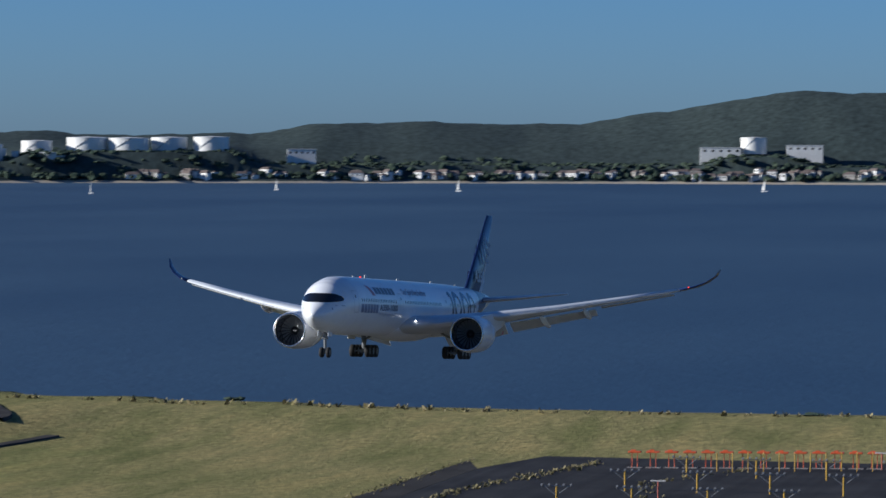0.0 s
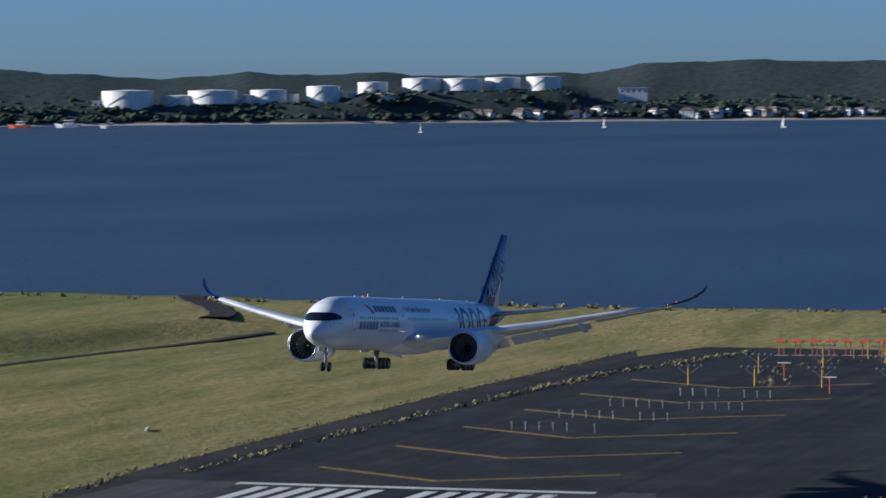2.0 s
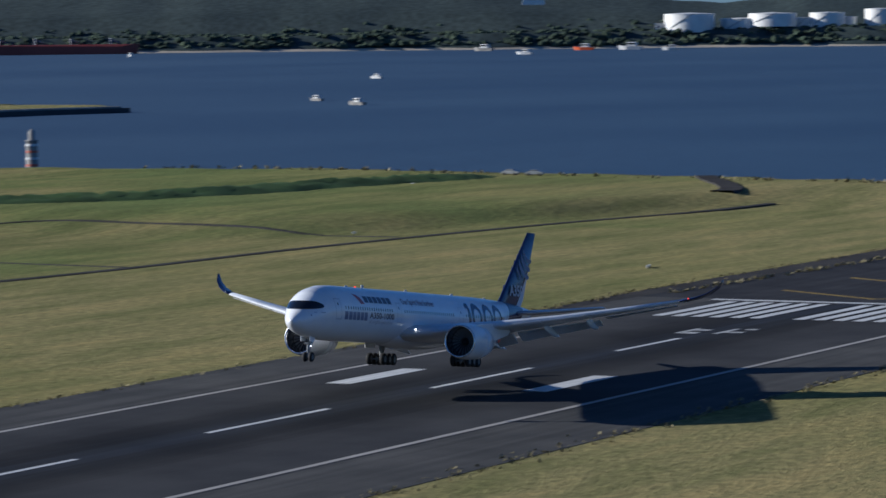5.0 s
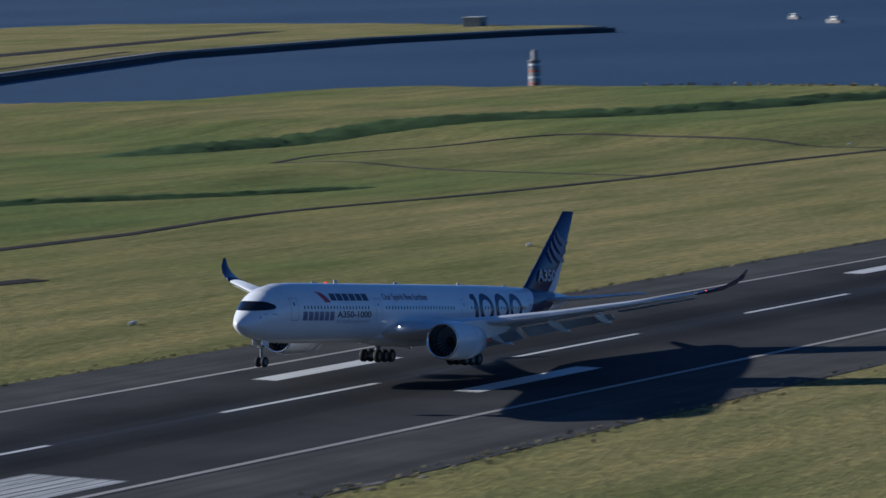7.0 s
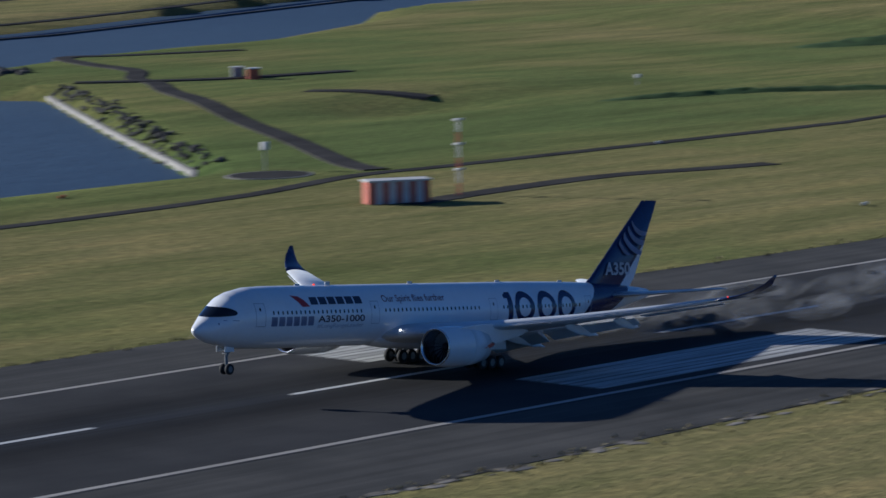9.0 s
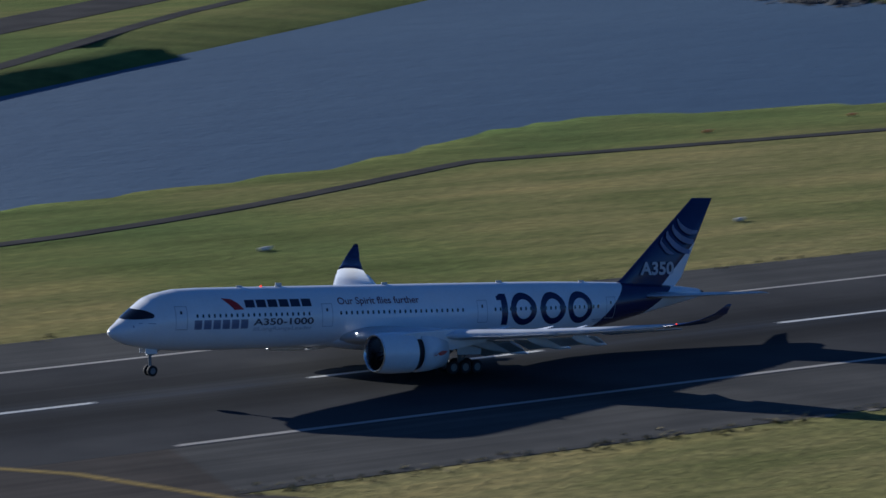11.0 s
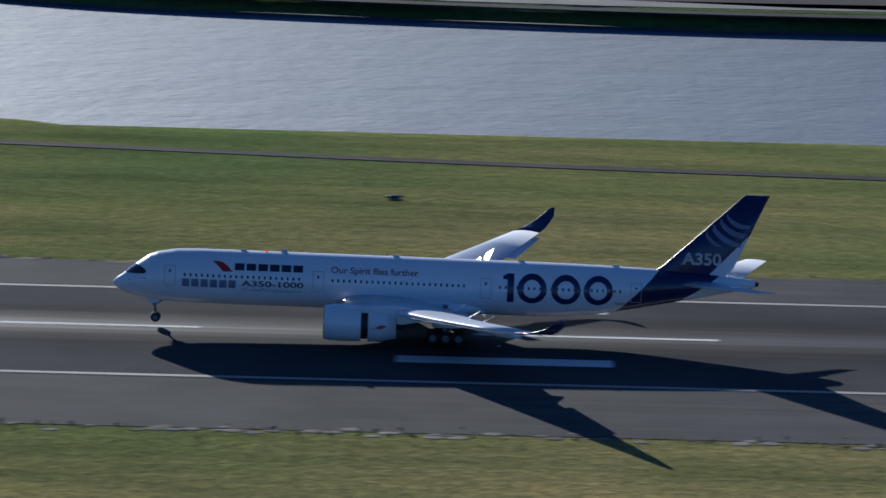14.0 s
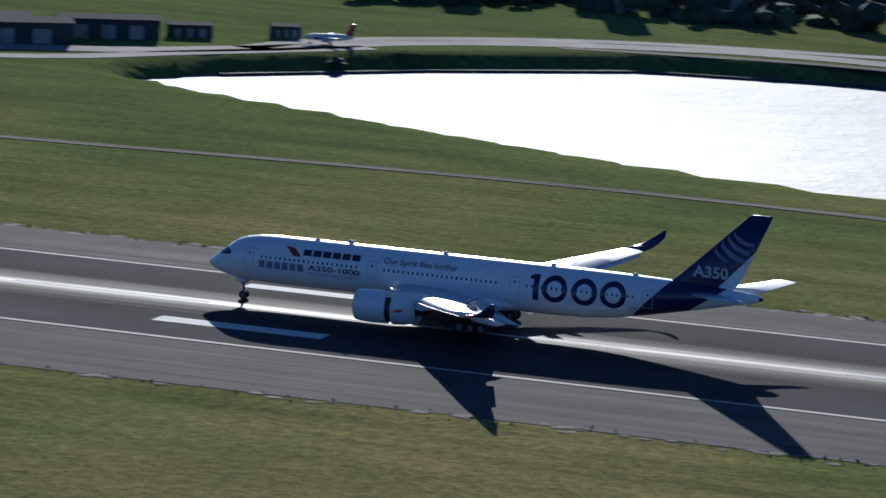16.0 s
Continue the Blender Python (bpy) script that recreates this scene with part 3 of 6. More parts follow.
def build_ship():
    p, turn = polar(56.9, 4330, -3), -(56.9) + 4
    t = thing("tanker_ship", Matrix.Translation(p) @ pose(0, 0, 0, 0, 0, turn), "long red-hulled tanker ship moored across the bay", "ship")
    bm = bmesh.new()
    L = 118
    out = [(-L, 0), (-L + 6, 11), (L - 22, 11), (L - 6, 6), (L, 0), (L - 6, -6), (L - 22, -11), (-L + 6, -11)]
    top = [bm.verts.new((x, y, 8.5 + (2.5 if abs(x) > L - 10 else 0))) for x, y in out]
    low = [bm.verts.new((x * 0.97, y, -2)) for x, y in out]
    bm.faces.new(top)
    for i in range(8):
        bm.faces.new((low[i], low[(i + 1) % 8], top[(i + 1) % 8], top[i]))
    part("hull", bm, SHIP_RED, t)
    bm = bmesh.new()
    box(bm, -L + 12, -L + 30, -9, 9, 8, 22, 0.5)
    box(bm, -L + 14, -L + 26, -11, 11, 22, 25, 0.3)
    part("bridge", bm, WHITE, t)
    bm = bmesh.new()
    rod(bm, (-L + 10, 0, 20), (-L + 10, 0, 31), 2.6, 2.2)
    part("funnel", bm, ORANGE, t)
    for x in (-40, 0, 40, 85):
        bm = bmesh.new()
        rod(bm, (x, 0, 8), (x, 0, 18), 0.9)
        rod(bm, (x, 0, 17), (x + 9, 0, 13), 0.5)
        part("derrick", bm, GREY, t)


build_ground()
build_water()
build_far_coast()
build_far_woods()
build_far_town()
for a, r in ((76.2, 3900), (80.6, 3960), (70.9, 3700), (73.6, 3960)):
    sailboat(polar(a, r, -3), a * 3)
for a, r, s, m in ((58.3, 4050, 1.6, WHITE), (61.9, 2600, 1.3, WHITE), (64.2, 3900, 2.2, WHITE), (65.1, 4250, 3.0, ORANGE), (65.8, 4260, 3.4, WHITE), (63.6, 4260, 3.0, CONCRETE),
                   (66.4, 4180, 2.4, WHITE), (60.9, 1960, 1.2, CONCRETE), (61.5, 1860, 1.4, CONCRETE)):
    motorboat(polar(a, r, -3), a * 7, s, m)
build_ship()


# ---- pavements ----
def pavement(name, bm, material, label):
    return tagged(new(name, mesh_of(name, bm, material)), label, "pavement", kind="structure")


def draped(line, half, lift, name, label):
    """A narrow road that follows the lie of the grass."""
    pts = smooth_line(line, 8)
    px, py = np.array([p[0] for p in pts]), np.array([p[1] for p in pts])
    dx, dy = np.gradient(px), np.gradient(py)
    ln = np.hypot(dx, dy)
    dx, dy = dx / ln, dy / ln
    bm, rows = bmesh.new(), []
    offs = (half + 0.3, half, half * 0.4, -half * 0.4, -half, -half - 0.3)
    high = np.max([land_height(px - dy * o * s, py + dx * o * s) for o in offs for s in (1.0,)], axis=0)
    for i in range(len(pts)):
        rows.append([bm.verts.new((px[i] - dy[i] * o, py[i] + dx[i] * o, float(high[i]) + (lift if abs(o) <= half else -0.5))) for o in offs])
    for a, b in zip(rows, rows[1:]):
        for k in range(len(offs) - 1):
            bm.faces.new((a[k], a[k + 1], b[k + 1], b[k]))
    bmesh.ops.recalc_face_normals(bm, faces=bm.faces)
    return pavement(name, bm, OLD_ASPHALT, label)


def scrub_bank(line, half, height):
    """A long low bank of rough dark green growth."""
    pts = smooth_line(line, 24)
    rng = random.Random(int(line[0][0]))
    bm, rows = bmesh.new(), []
    for i, (x, y) in enumerate(pts):
        ax, ay = pts[max(0, i - 1)]
        bx, by = pts[min(len(pts) - 1, i + 1)]
        d = Vector((bx - ax, by - ay)).normalized()
        end = min(1.0, i / 14, (len(pts) - 1 - i) / 14)
        row = []
        for k in range(11):
            o = (k / 5 - 1) * half * (0.4 + 0.6 * end) + rng.uniform(-0.5, 0.5)
            px, py = x - d.y * o, y + d.x * o
            z = float(land_height(np.array([px]), np.array([py]))[0])
            row.append(bm.verts.new((px, py, z - 0.15 + end * height * max(0.0, 1 - abs(k / 5 - 1) ** 1.6) * rng.uniform(0.55, 1.2))))
        rows.append(row)
    for a, b in zip(rows, rows[1:]):
        for k in range(10):
            bm.faces.new((a[k], a[k + 1], b[k + 1], b[k]))
    bmesh.ops.recalc_face_normals(bm, faces=bm.faces)
    ob = new("scrub", mesh_of("scrub", bm, SCRUB, True))
    tagged(ob, "low bank of rough dark green scrub in the grass", "scrub", kind="stuff")


def build_pavements():
    global runway_ob
    far_edge = [(-400, 41), (240, 39.5), (430, 36.5), (640, 38.5), (770, 38), (900, 35), (1040, 36), (1120, 36)]
    near_edge = [(1116, -50), (1075, -41), (1005, -41), (870, -41), (760, -43), (640, -47), (470, -47.5), (360, -48), (240, -52), (-400, -58)]
    pavement("runway_shoulder", slab(far_edge + near_edge, -0.4, -0.012), SHOULDER, "grey asphalt runway shoulder with worn grass edges")
    runway_ob = pavement("runway", slab([(-400, 22.3), (1112, 22.3), (1112, -25.6), (-400, -25.6)], -0.3, 0.0), RUNWAY, "dark runway asphalt streaked with tyre rubber")
    pavement("blast_pad", slab([(1112, 36), (1230, 34), (1330, 33), (1372, 24), (1382, -20), (1375, -75), (1240, -78), (1150, -66), (1090, -52), (1075, -41), (1112, -30)], -0.3, -0.004), BLAST, "dark blast pad asphalt before the threshold")
    pavement("blast_pad_margin", slab([(1060, 36.2), (1120, 36.2), (1230, 34.2), (1330, 33.2), (1345, 38), (1240, 41), (1120, 41), (1060, 38)], -0.3, -0.03), OLD_ASPHALT, "old dark asphalt margin with tufts of dry grass")
    pavement("taxiway", slab([(512, -25), (513, -47), (505, -57), (488, -400), (700, -400), (640, -200), (585, -80), (560, -47), (565, -25)], -0.35, -0.008), TAXI, "brownish taxiway asphalt joining the runway")
    draped([(69.7, 105.7), (208.5, 119.3), (315.2, 126.3), (462.7, 112.2), (606.9, 108.9), (708.1, 150.5)], 1.5, 0.1, "perimeter_road", "narrow dark perimeter road through the grass")
    draped([(708.1, 150.5), (786.1, 146.4), (836.9, 149.9), (871.7, 159), (892.9, 158.3), (944.6, 157.2), (996, 156.4)], 1.7, 0.1, "perimeter_road", "narrow dark perimeter road through the grass")
    draped([(996, 156.4), (1042.5, 161.6), (1091.2, 152.4), (1143.6, 146.8), (1207, 144.5), (1298.5, 133.7), (1366.2, 117.2)], 1.3, 0.1, "perimeter_track", "narrow dark track through the dry grass")
    draped([(881.9, 163.3), (888.5, 177), (916.3, 217.3), (947.6, 265.2), (987.5, 324.6), (1006.1, 349.4), (1014.9, 365.4), (1033.5, 386.3), (1043.8, 413.2), (1058.5, 438.4), (1073.1, 430.7), (1100.8, 420.7)], 2.3, 0.2, "inlet_road", "dark service road along the inlet")
    draped([(998, 366.7), (1009.4, 355.8), (1026.3, 345), (1055.1, 339.5)], 2.4, 0.3, "hut_apron", "dark hard standing beside the huts")
    draped([(844.3, 120.1), (855.4, 122.3), (878.7, 124.7), (895.7, 124.6), (912.3, 119.3), (924.3, 116.4)], 2.4, 0.1, "shelter_road", "dark earth track by the striped shelter")
    draped([(1371.3, 131.1), (1381.6, 133.1), (1400.4, 142.5), (1425.5, 157.2), (1438.1, 163.5)], 2.6, 0.25, "bank_ramp", "brown earth ramp climbing the sea bank")
    draped([(1159, 247.2), (1188.2, 254.9), (1218.8, 245.5), (1240.2, 225.8), (1238.7, 174.7), (1239.6, 144.4)], 0.9, 0.08, "bank_path", "narrow brown path looping over the grass")
    draped([(1159, 247.2), (1154.5, 227.6), (1151.4, 208.2), (1144.6, 147.8)], 0.8, 0.08, "bank_path", "narrow brown path looping over the grass")
    scrub_bank([(1166.8, 301.7), (1215.8, 292.9), (1262.3, 274.7), (1309.3, 243.8), (1386.4, 227.7), (1428, 215.7)], 11, 1.7)
    scrub_bank([(1007.9, 228.4), (1043.7, 217.9), (1078.8, 195.6), (1106.4, 181.4)], 5, 0.8)
    # short dark strip in the old asphalt colour, by the dip in the grass
    draped([(991.8, 288.8), (997.5, 277.2), (1002.9, 264.6)], 3.0, 0.05, "dark_patch", "short dark patch by a dip in the grass")
    # the parallel strip and taxiways beyond the water
    for nm, pts, w, mat in (("far_taxiway", [(39.7, 212.4), (148, 234.8), (186.9, 264.7), (209.8, 300.1), (246.5, 325.2), (302.4, 334.5), (425.2, 300.4), (593.1, 305.7)], 4.5, PALE_CONCRETE),
                            ("far_taxiway", [(78.2, 187.9), (155.4, 219.8), (182.3, 251.5), (206.3, 285.2)], 3.4, PALE_CONCRETE),
                            ("far_taxiway", [(187, 266.4), (198.5, 297.9), (242.2, 333.1), (303.3, 348)], 3.2, PALE_CONCRETE),
                            ("far_road", [(236.8, 314.3), (300.6, 324.5), (364.3, 300.3), (475.6, 287.7), (585.7, 293.6), (674.9, 299.4), (842.6, 465.8), (989.5, 555.7), (1160.1, 575), (1348.4, 641.5), (1558.4, 689.9), (1802.4, 794.1)], 2.2, OLD_ASPHALT),
                            ("far_runway", [(313, 348.3), (608.2, 321.1), (1011.2, 617.3), (1570.9, 773.7), (1911.2, 873.1), (2078.1, 921.9)], 9, OLD_ASPHALT)):
        pavement(nm, strip(smooth_line(pts), w, -0.3, 0.03), mat, "pale taxiway pavement across the bay" if mat is PALE_CONCRETE else "dark paved strip across the bay")
    pavement("seawall_cap", strip([(986, 361.5), (929.6, 278.9), (878.7, 202.2), (866.1, 189.5)], 0.5, -4, -1.8), CONCRETE, "pale concrete sea wall along the inlet")
    pavement("far_seawall", strip([(191.9, 243.3), (221.3, 277.8), (256.5, 308.2), (300.6, 317.3), (363.5, 294), (475.9, 282.2), (587, 287.4), (676.8, 292.8), (850.6, 468), (989.3, 540.3), (1158.2, 556.5), (1344.8, 621)], 0.6, -5, -2.5), SHED_DARK, "dark rock sea wall along the far bank")
    pavement("spit_seawall", strip([(1344.8, 621), (1548.6, 662.6), (1793.3, 765.7), (1975, 790.2), (2088.3, 774.4), (2135.1, 754.9)], 1.2, -5, -0.7), SHED_DARK, "dark rock sea wall round the spit")
    pavement("spit_edge", strip([(x - 3, y + 3.5) for x, y in [(1344.8, 621), (1548.6, 662.6), (1793.3, 765.7), (1975, 790.2), (2088.3, 774.4), (2135.1, 754.9)]], 2.2, -3, 0.1), PALE_CONCRETE, "pale sandy track behind the spit wall")


def mark(name, pts, material=None, z=0.014):
    ob = new(name, mesh_of(name, slab(pts, -0.05, z), material or WHITE_LINE))
    ob.parent = runway_ob
    return ob


def rect(x0, x1, y0, y1):
    return [(x0, y0), (x1, y0), (x1, y1), (x0, y1)]


def build_markings():
    for s in (-1, 1):
        mark("edge_line", rect(-400, 511 if s < 0 else 1058, (21.2 if s > 0 else -24.6) - 0.45, (21.2 if s > 0 else -24.6) + 0.45), EDGE_LINE)
    mark("edge_line", rect(566, 1058, -25.05, -24.15), EDGE_LINE)
    x = 1048.0
    starts = [(1024, 1044.5), (971.2, 998.3), (919, 945.7), (866.5, 893.1), (812.2, 839.4), (757.2, 785), (701.3, 730.4), (652.2, 675.3), (594, 621.6), (543.3, 570), (487.9, 513.8), (430.9, 458.2), (377.5, 400.2), (323, 350), (269, 296), (215, 242), (160, 188)]
    for a, b in starts:
        mark("centre_stripe", rect(a, b, -0.42, 0.42))
    for k in range(6):
        for s in (-1, 1):
            y = s * (3.4 + k * 3.0)
            mark("threshold_stripe", rect(1079, 1107, y - 0.85, y + 0.85))
    mark("threshold_line", rect(1109.5, 1111.3, -23, 23))
    # runway number, as plain bars
    for x0, x1, y0, y1 in ((1052, 1054, 1, 4), (1054, 1060, 3.2, 4), (1057, 1058.6, 1, 3.2), (1053, 1061, -2, -1.2), (1055, 1056.6, -4.6, -2), (1060, 1061.6, -4.6, -3)):
        mark("number_bar", rect(x0, x1, y0, y1), WORN_LINE)
    for a, b in ((972, 992), (837, 861)):
        for s in (-1, 1):
            mark("touchdown_bar", rect(a, b, s * 13 - 1.6, s * 13 + 1.6), WHITE_LINE)
    for s in (-1, 1):
        for k in range(7):
            y = s * (11.0 + k * 1.62) - 0.6
            mark("aiming_bar", rect(722, 769, y - 0.72, y + 0.72), WORN_LINE)
    for a, b in ((422.5, 446), (295, 317)):
        mark("touchdown_bar", rect(a, b, -15.3, -12.0), WHITE_LINE)
        mark("touchdown_bar", rect(a, b, 12.6, 15.6), WHITE_LINE)
    for k in range(6):
        x = 1118 + k * 29.5
        for s in (-1, 1):
            ob = mark("chevron_bar", [(x, 0.0), (x + 1.2, 0.0), (x + 14.2, s * 20), (x + 13, s * 20)], YELLOW_LINE)
    for pts in ([(513, -25.2), (514, -25.2), (537, -52), (552, -80), (556, -140), (555, -140), (551, -80.3), (536, -52.4)],
                [(540, -14), (541, -14), (553, -31), (566, -70), (565, -70), (552, -31.5)]):
        mark("taxi_line", pts, YELLOW_LINE, 0.02)
    for c in ((511, -29), (531, -56), (521, -36)):
        mark("taxi_bar", rect(c[0] - 1.1, c[0] + 1.1, c[1] - 3.2, c[1] + 3.2), YELLOW_LINE, 0.02)


# ---- the aircraft ----
STATIONS = [(0, 4.3, 0.03, 0.03), (0.12, 4.3, 0.28, 0.34), (0.4, 4.315, 0.535, 0.62), (1, 4.375, 0.925, 1.05), (2, 4.615, 1.535, 1.62), (3.2, 4.945, 2.105, 2.14), (4, 5.15, 2.47, 2.4), (5, 5.265, 2.715, 2.6), (7, 5.38, 2.96, 2.84), (9.5, 5.405, 3.035, 2.96),
            (12, 5.4, 3.05, 2.98), (46, 5.4, 3.05, 2.98), (50, 5.45, 2.99, 2.92), (54, 5.62, 2.76, 2.68),
            (58, 5.95, 2.34, 2.28), (62, 6.30, 1.86, 1.78), (66, 6.60, 1.32, 1.2), (69, 6.80, 0.86, 0.74), (71.2, 6.92, 0.5, 0.42), (71.6, 6.94, 0.36, 0.3)]
PIVOT = 37.5


def hull_at(x):
    xs = [s[0] for s in STATIONS]
    return tuple(float(np.interp(x, xs, [s[k] for s in STATIONS])) for k in (1, 2, 3))


def hull_y(x, z):
    zc, h, w = hull_at(x)
    k = (z - zc) / h
    return w * math.sqrt(max(0.0, 1 - k * k))


def refined(bm, x0, x1, z0, z1, dx=0.8, dz=0.25):
    for x in np.arange(x0 + dx, x1, dx):
        bmesh.ops.bisect_plane(bm, geom=bm.verts[:] + bm.edges[:] + bm.faces[:], plane_co=(x, 0, 0), plane_no=(1, 0, 0))
    for z in np.arange(z0 + dz, z1, dz):
        bmesh.ops.bisect_plane(bm, geom=bm.verts[:] + bm.edges[:] + bm.faces[:], plane_co=(0, 0, z), plane_no=(0, 0, 1))


def wrap_on_hull(bm, side, lift):
    for v in bm.verts:
        x, z = v.co.x, v.co.z
        zc, h, w = hull_at(x)
        y = hull_y(x, z)
        ny, nz = y / (w * w) * w, (z - zc) / h
        v.co = Vector((x - PIVOT, side * (y + lift * ny), z + lift * nz))


def decal(name, outlines, material, parent, side, label="", lift=0.014, dz=0.25):
    """Flat paint shapes in the side view, laid on the hull."""
    bm = bmesh.new()
    for pts in outlines:
        bm.faces.new([bm.verts.new((x, 0, z)) for x, z in pts])
    bmesh.ops.remove_doubles(bm, verts=bm.verts[:], dist=0.002)
    allx, allz = [p[0] for o in outlines for p in o], [p[1] for o in outlines for p in o]
    refined(bm, min(allx), max(allx), min(allz), max(allz), 1.0, dz)
    wrap_on_hull(bm, side, lift)
    bmesh.ops.recalc_face_normals(bm, faces=bm.faces)
    return part(name, bm, material, parent, label)


def lettering(name, text, material, parent, side, x0, x1, z0, height, bold=0.0, label="", flat_y=None):
    cu = bpy.data.curves.new(name, "FONT")
    cu.body, cu.size, cu.resolution_u, cu.offset = text, 1.0, 4, bold
    tmp = bpy.data.objects.new(name, cu)
    scene.collection.objects.link(tmp)
    bpy.context.view_layer.update()
    me = bpy.data.meshes.new_from_object(tmp.evaluated_get(bpy.context.evaluated_depsgraph_get()))
    bpy.data.objects.remove(tmp)
    bm = bmesh.new()
    bm.from_mesh(me)
    bpy.data.meshes.remove(me)
    lo = Vector((min(v.co.x for v in bm.verts), min(v.co.y for v in bm.verts)))
    hi = Vector((max(v.co.x for v in bm.verts), max(v.co.y for v in bm.verts)))
    for v in bm.verts:
        u = (v.co.x - lo.x) / (hi.x - lo.x)
        if side > 0:
            u = 1 - u
        v.co = Vector((x0 + u * (x1 - x0), 0, z0 + (v.co.y - lo.y) / (hi.y - lo.y) * height))
    if flat_y is None:
        refined(bm, x0, x1, z0, z0 + height, 3.0, 0.3)
        wrap_on_hull(bm, side, 0.016)
    else:
        for v in bm.verts:
            v.co = Vector((v.co.x - PIVOT, side * flat_y(v.co.z), v.co.z))
    bmesh.ops.recalc_face_normals(bm, faces=bm.faces)
    return part(name, bm, material, parent, label)


def wing_surface(bm, sections, n=14):
    """Loft of airfoil sections (leading x, y, z, chord, thickness share, twist in degrees)."""
    rings = []
    for lx, y, z, chord, th, tw, lean in sections:
        ring = []
        for k in range(2 * n):
            u = k / n if k < n else 2 - k / n
            up = 1 if k < n else -1
            xx = 0.5 * (1 - math.cos(math.pi * u))
            t = 5 * th * (0.2969 * math.sqrt(xx) - 0.126 * xx - 0.3516 * xx ** 2 + 0.2843 * xx ** 3 - 0.1015 * xx ** 4)
            camber = 0.02 * math.sin(math.pi * xx) - 0.012 * xx ** 3
            dz = (camber + up * t) * chord
            dx = xx * chord
            c, s = math.cos(radians(tw)), math.sin(radians(tw))
            px, pz = dx * c + dz * s, -dx * s + dz * c
            ring.append(bm.verts.new((lx + px - PIVOT, y - pz * math.sin(radians(lean)) * (1 if y > 0 else -1), z + pz * math.cos(radians(lean)))))
        rings.append(ring)
    m = 2 * n
    for a, b in zip(rings, rings[1:]):
        for k in range(m):
            bm.faces.new((a[k], a[(k + 1) % m], b[(k + 1) % m], b[k]))
    bm.faces.new(rings[0])
    bm.faces.new(rings[-1])
    bmesh.ops.recalc_face_normals(bm, faces=bm.faces)


WING = [(24.6, 2.0, 3.5, 15.4, 0.135, 3, 0), (27.4, 5.0, 3.95, 12.9, 0.13, 3, 0), (31.6, 10.5, 4.75, 9.4, 0.115, 2, 0), (36.0, 16.5, 5.75, 6.7, 0.11, 1, 0),
        (40.6, 23.0, 7.0, 4.9, 0.105, 0, 0), (44.6, 28.6, 8.15, 3.3, 0.10, -1, 0)]
WINGTIP = [(44.6, 28.6, 8.15, 3.3, 0.10, -1, 0), (45.9, 30.0, 8.55, 2.7, 0.09, -1, 12), (47.0, 31.1, 9.1, 2.1, 0.08, -1, 30), (48.1, 31.95, 9.85, 1.5, 0.07, 0, 50), (49.2, 32.4, 10.8, 0.5, 0.06, 0, 65)]


def wing_point(y, u):
    """A place on the wing at span y and chord share u."""
    ys = [s[1] for s in WING]
    f = lambda k: float(np.interp(y, ys, [s[k] for s in WING]))
    return f(0) + u * f(3), f(2) - 0.035 * u * f(3)


def flap(bm, y0, y1, sy, u0, droop, chord_share, drop):
    """A lowered slotted flap behind the wing."""
    ring = []
    for y in (y0, y1):
        x, z = wing_point(y, u0)
        c = float(np.interp(y, [s[1] for s in WING], [s[3] for s in WING])) * chord_share
        a = radians(droop)
        prof = [(0, 0.0), (0.15, 0.07), (0.5, 0.075), (1.0, 0.0), (0.5, -0.03), (0.12, -0.05)]
        ring.append([bm.verts.new((x + c * (p * math.cos(a) + q * math.sin(a)) - PIVOT, sy * y, z - drop + c * (-p * math.sin(a) + q * math.cos(a)))) for p, q in prof])
    a, b = ring
    for k in range(6):
        bm.faces.new((a[k], a[(k + 1) % 6], b[(k + 1) % 6], b[k]))
    bm.faces.new(a)
    bm.faces.new(b)
    bmesh.ops.recalc_face_normals(bm, faces=bm.faces)


def wheel(parent, c, r, w):
    bm = bmesh.new()
    prof = [(-w / 2, r * 0.55), (-w / 2, r * 0.86), (-w * 0.36, r * 0.97), (0, r), (w * 0.36, r * 0.97), (w / 2, r * 0.86), (w / 2, r * 0.55)]
    lathe(bm, prof, 24, Matrix.Translation(c) @ Matrix.Rotation(radians(90), 4, "Z"))
    ob = part("wheel", bm, RUBBER, parent, "black rubber tyre", True)
    bm = bmesh.new()
    rod(bm, (c[0], c[1] - w * 0.42, c[2]), (c[0], c[1] + w * 0.42, c[2]), r * 0.56, seg=20)
    rod(bm, (c[0], c[1] - w * 0.5, c[2]), (c[0], c[1] + w * 0.5, c[2]), r * 0.2, seg=10)
    part("hub", bm, STRUT, ob, "grey metal wheel hub")
    return ob


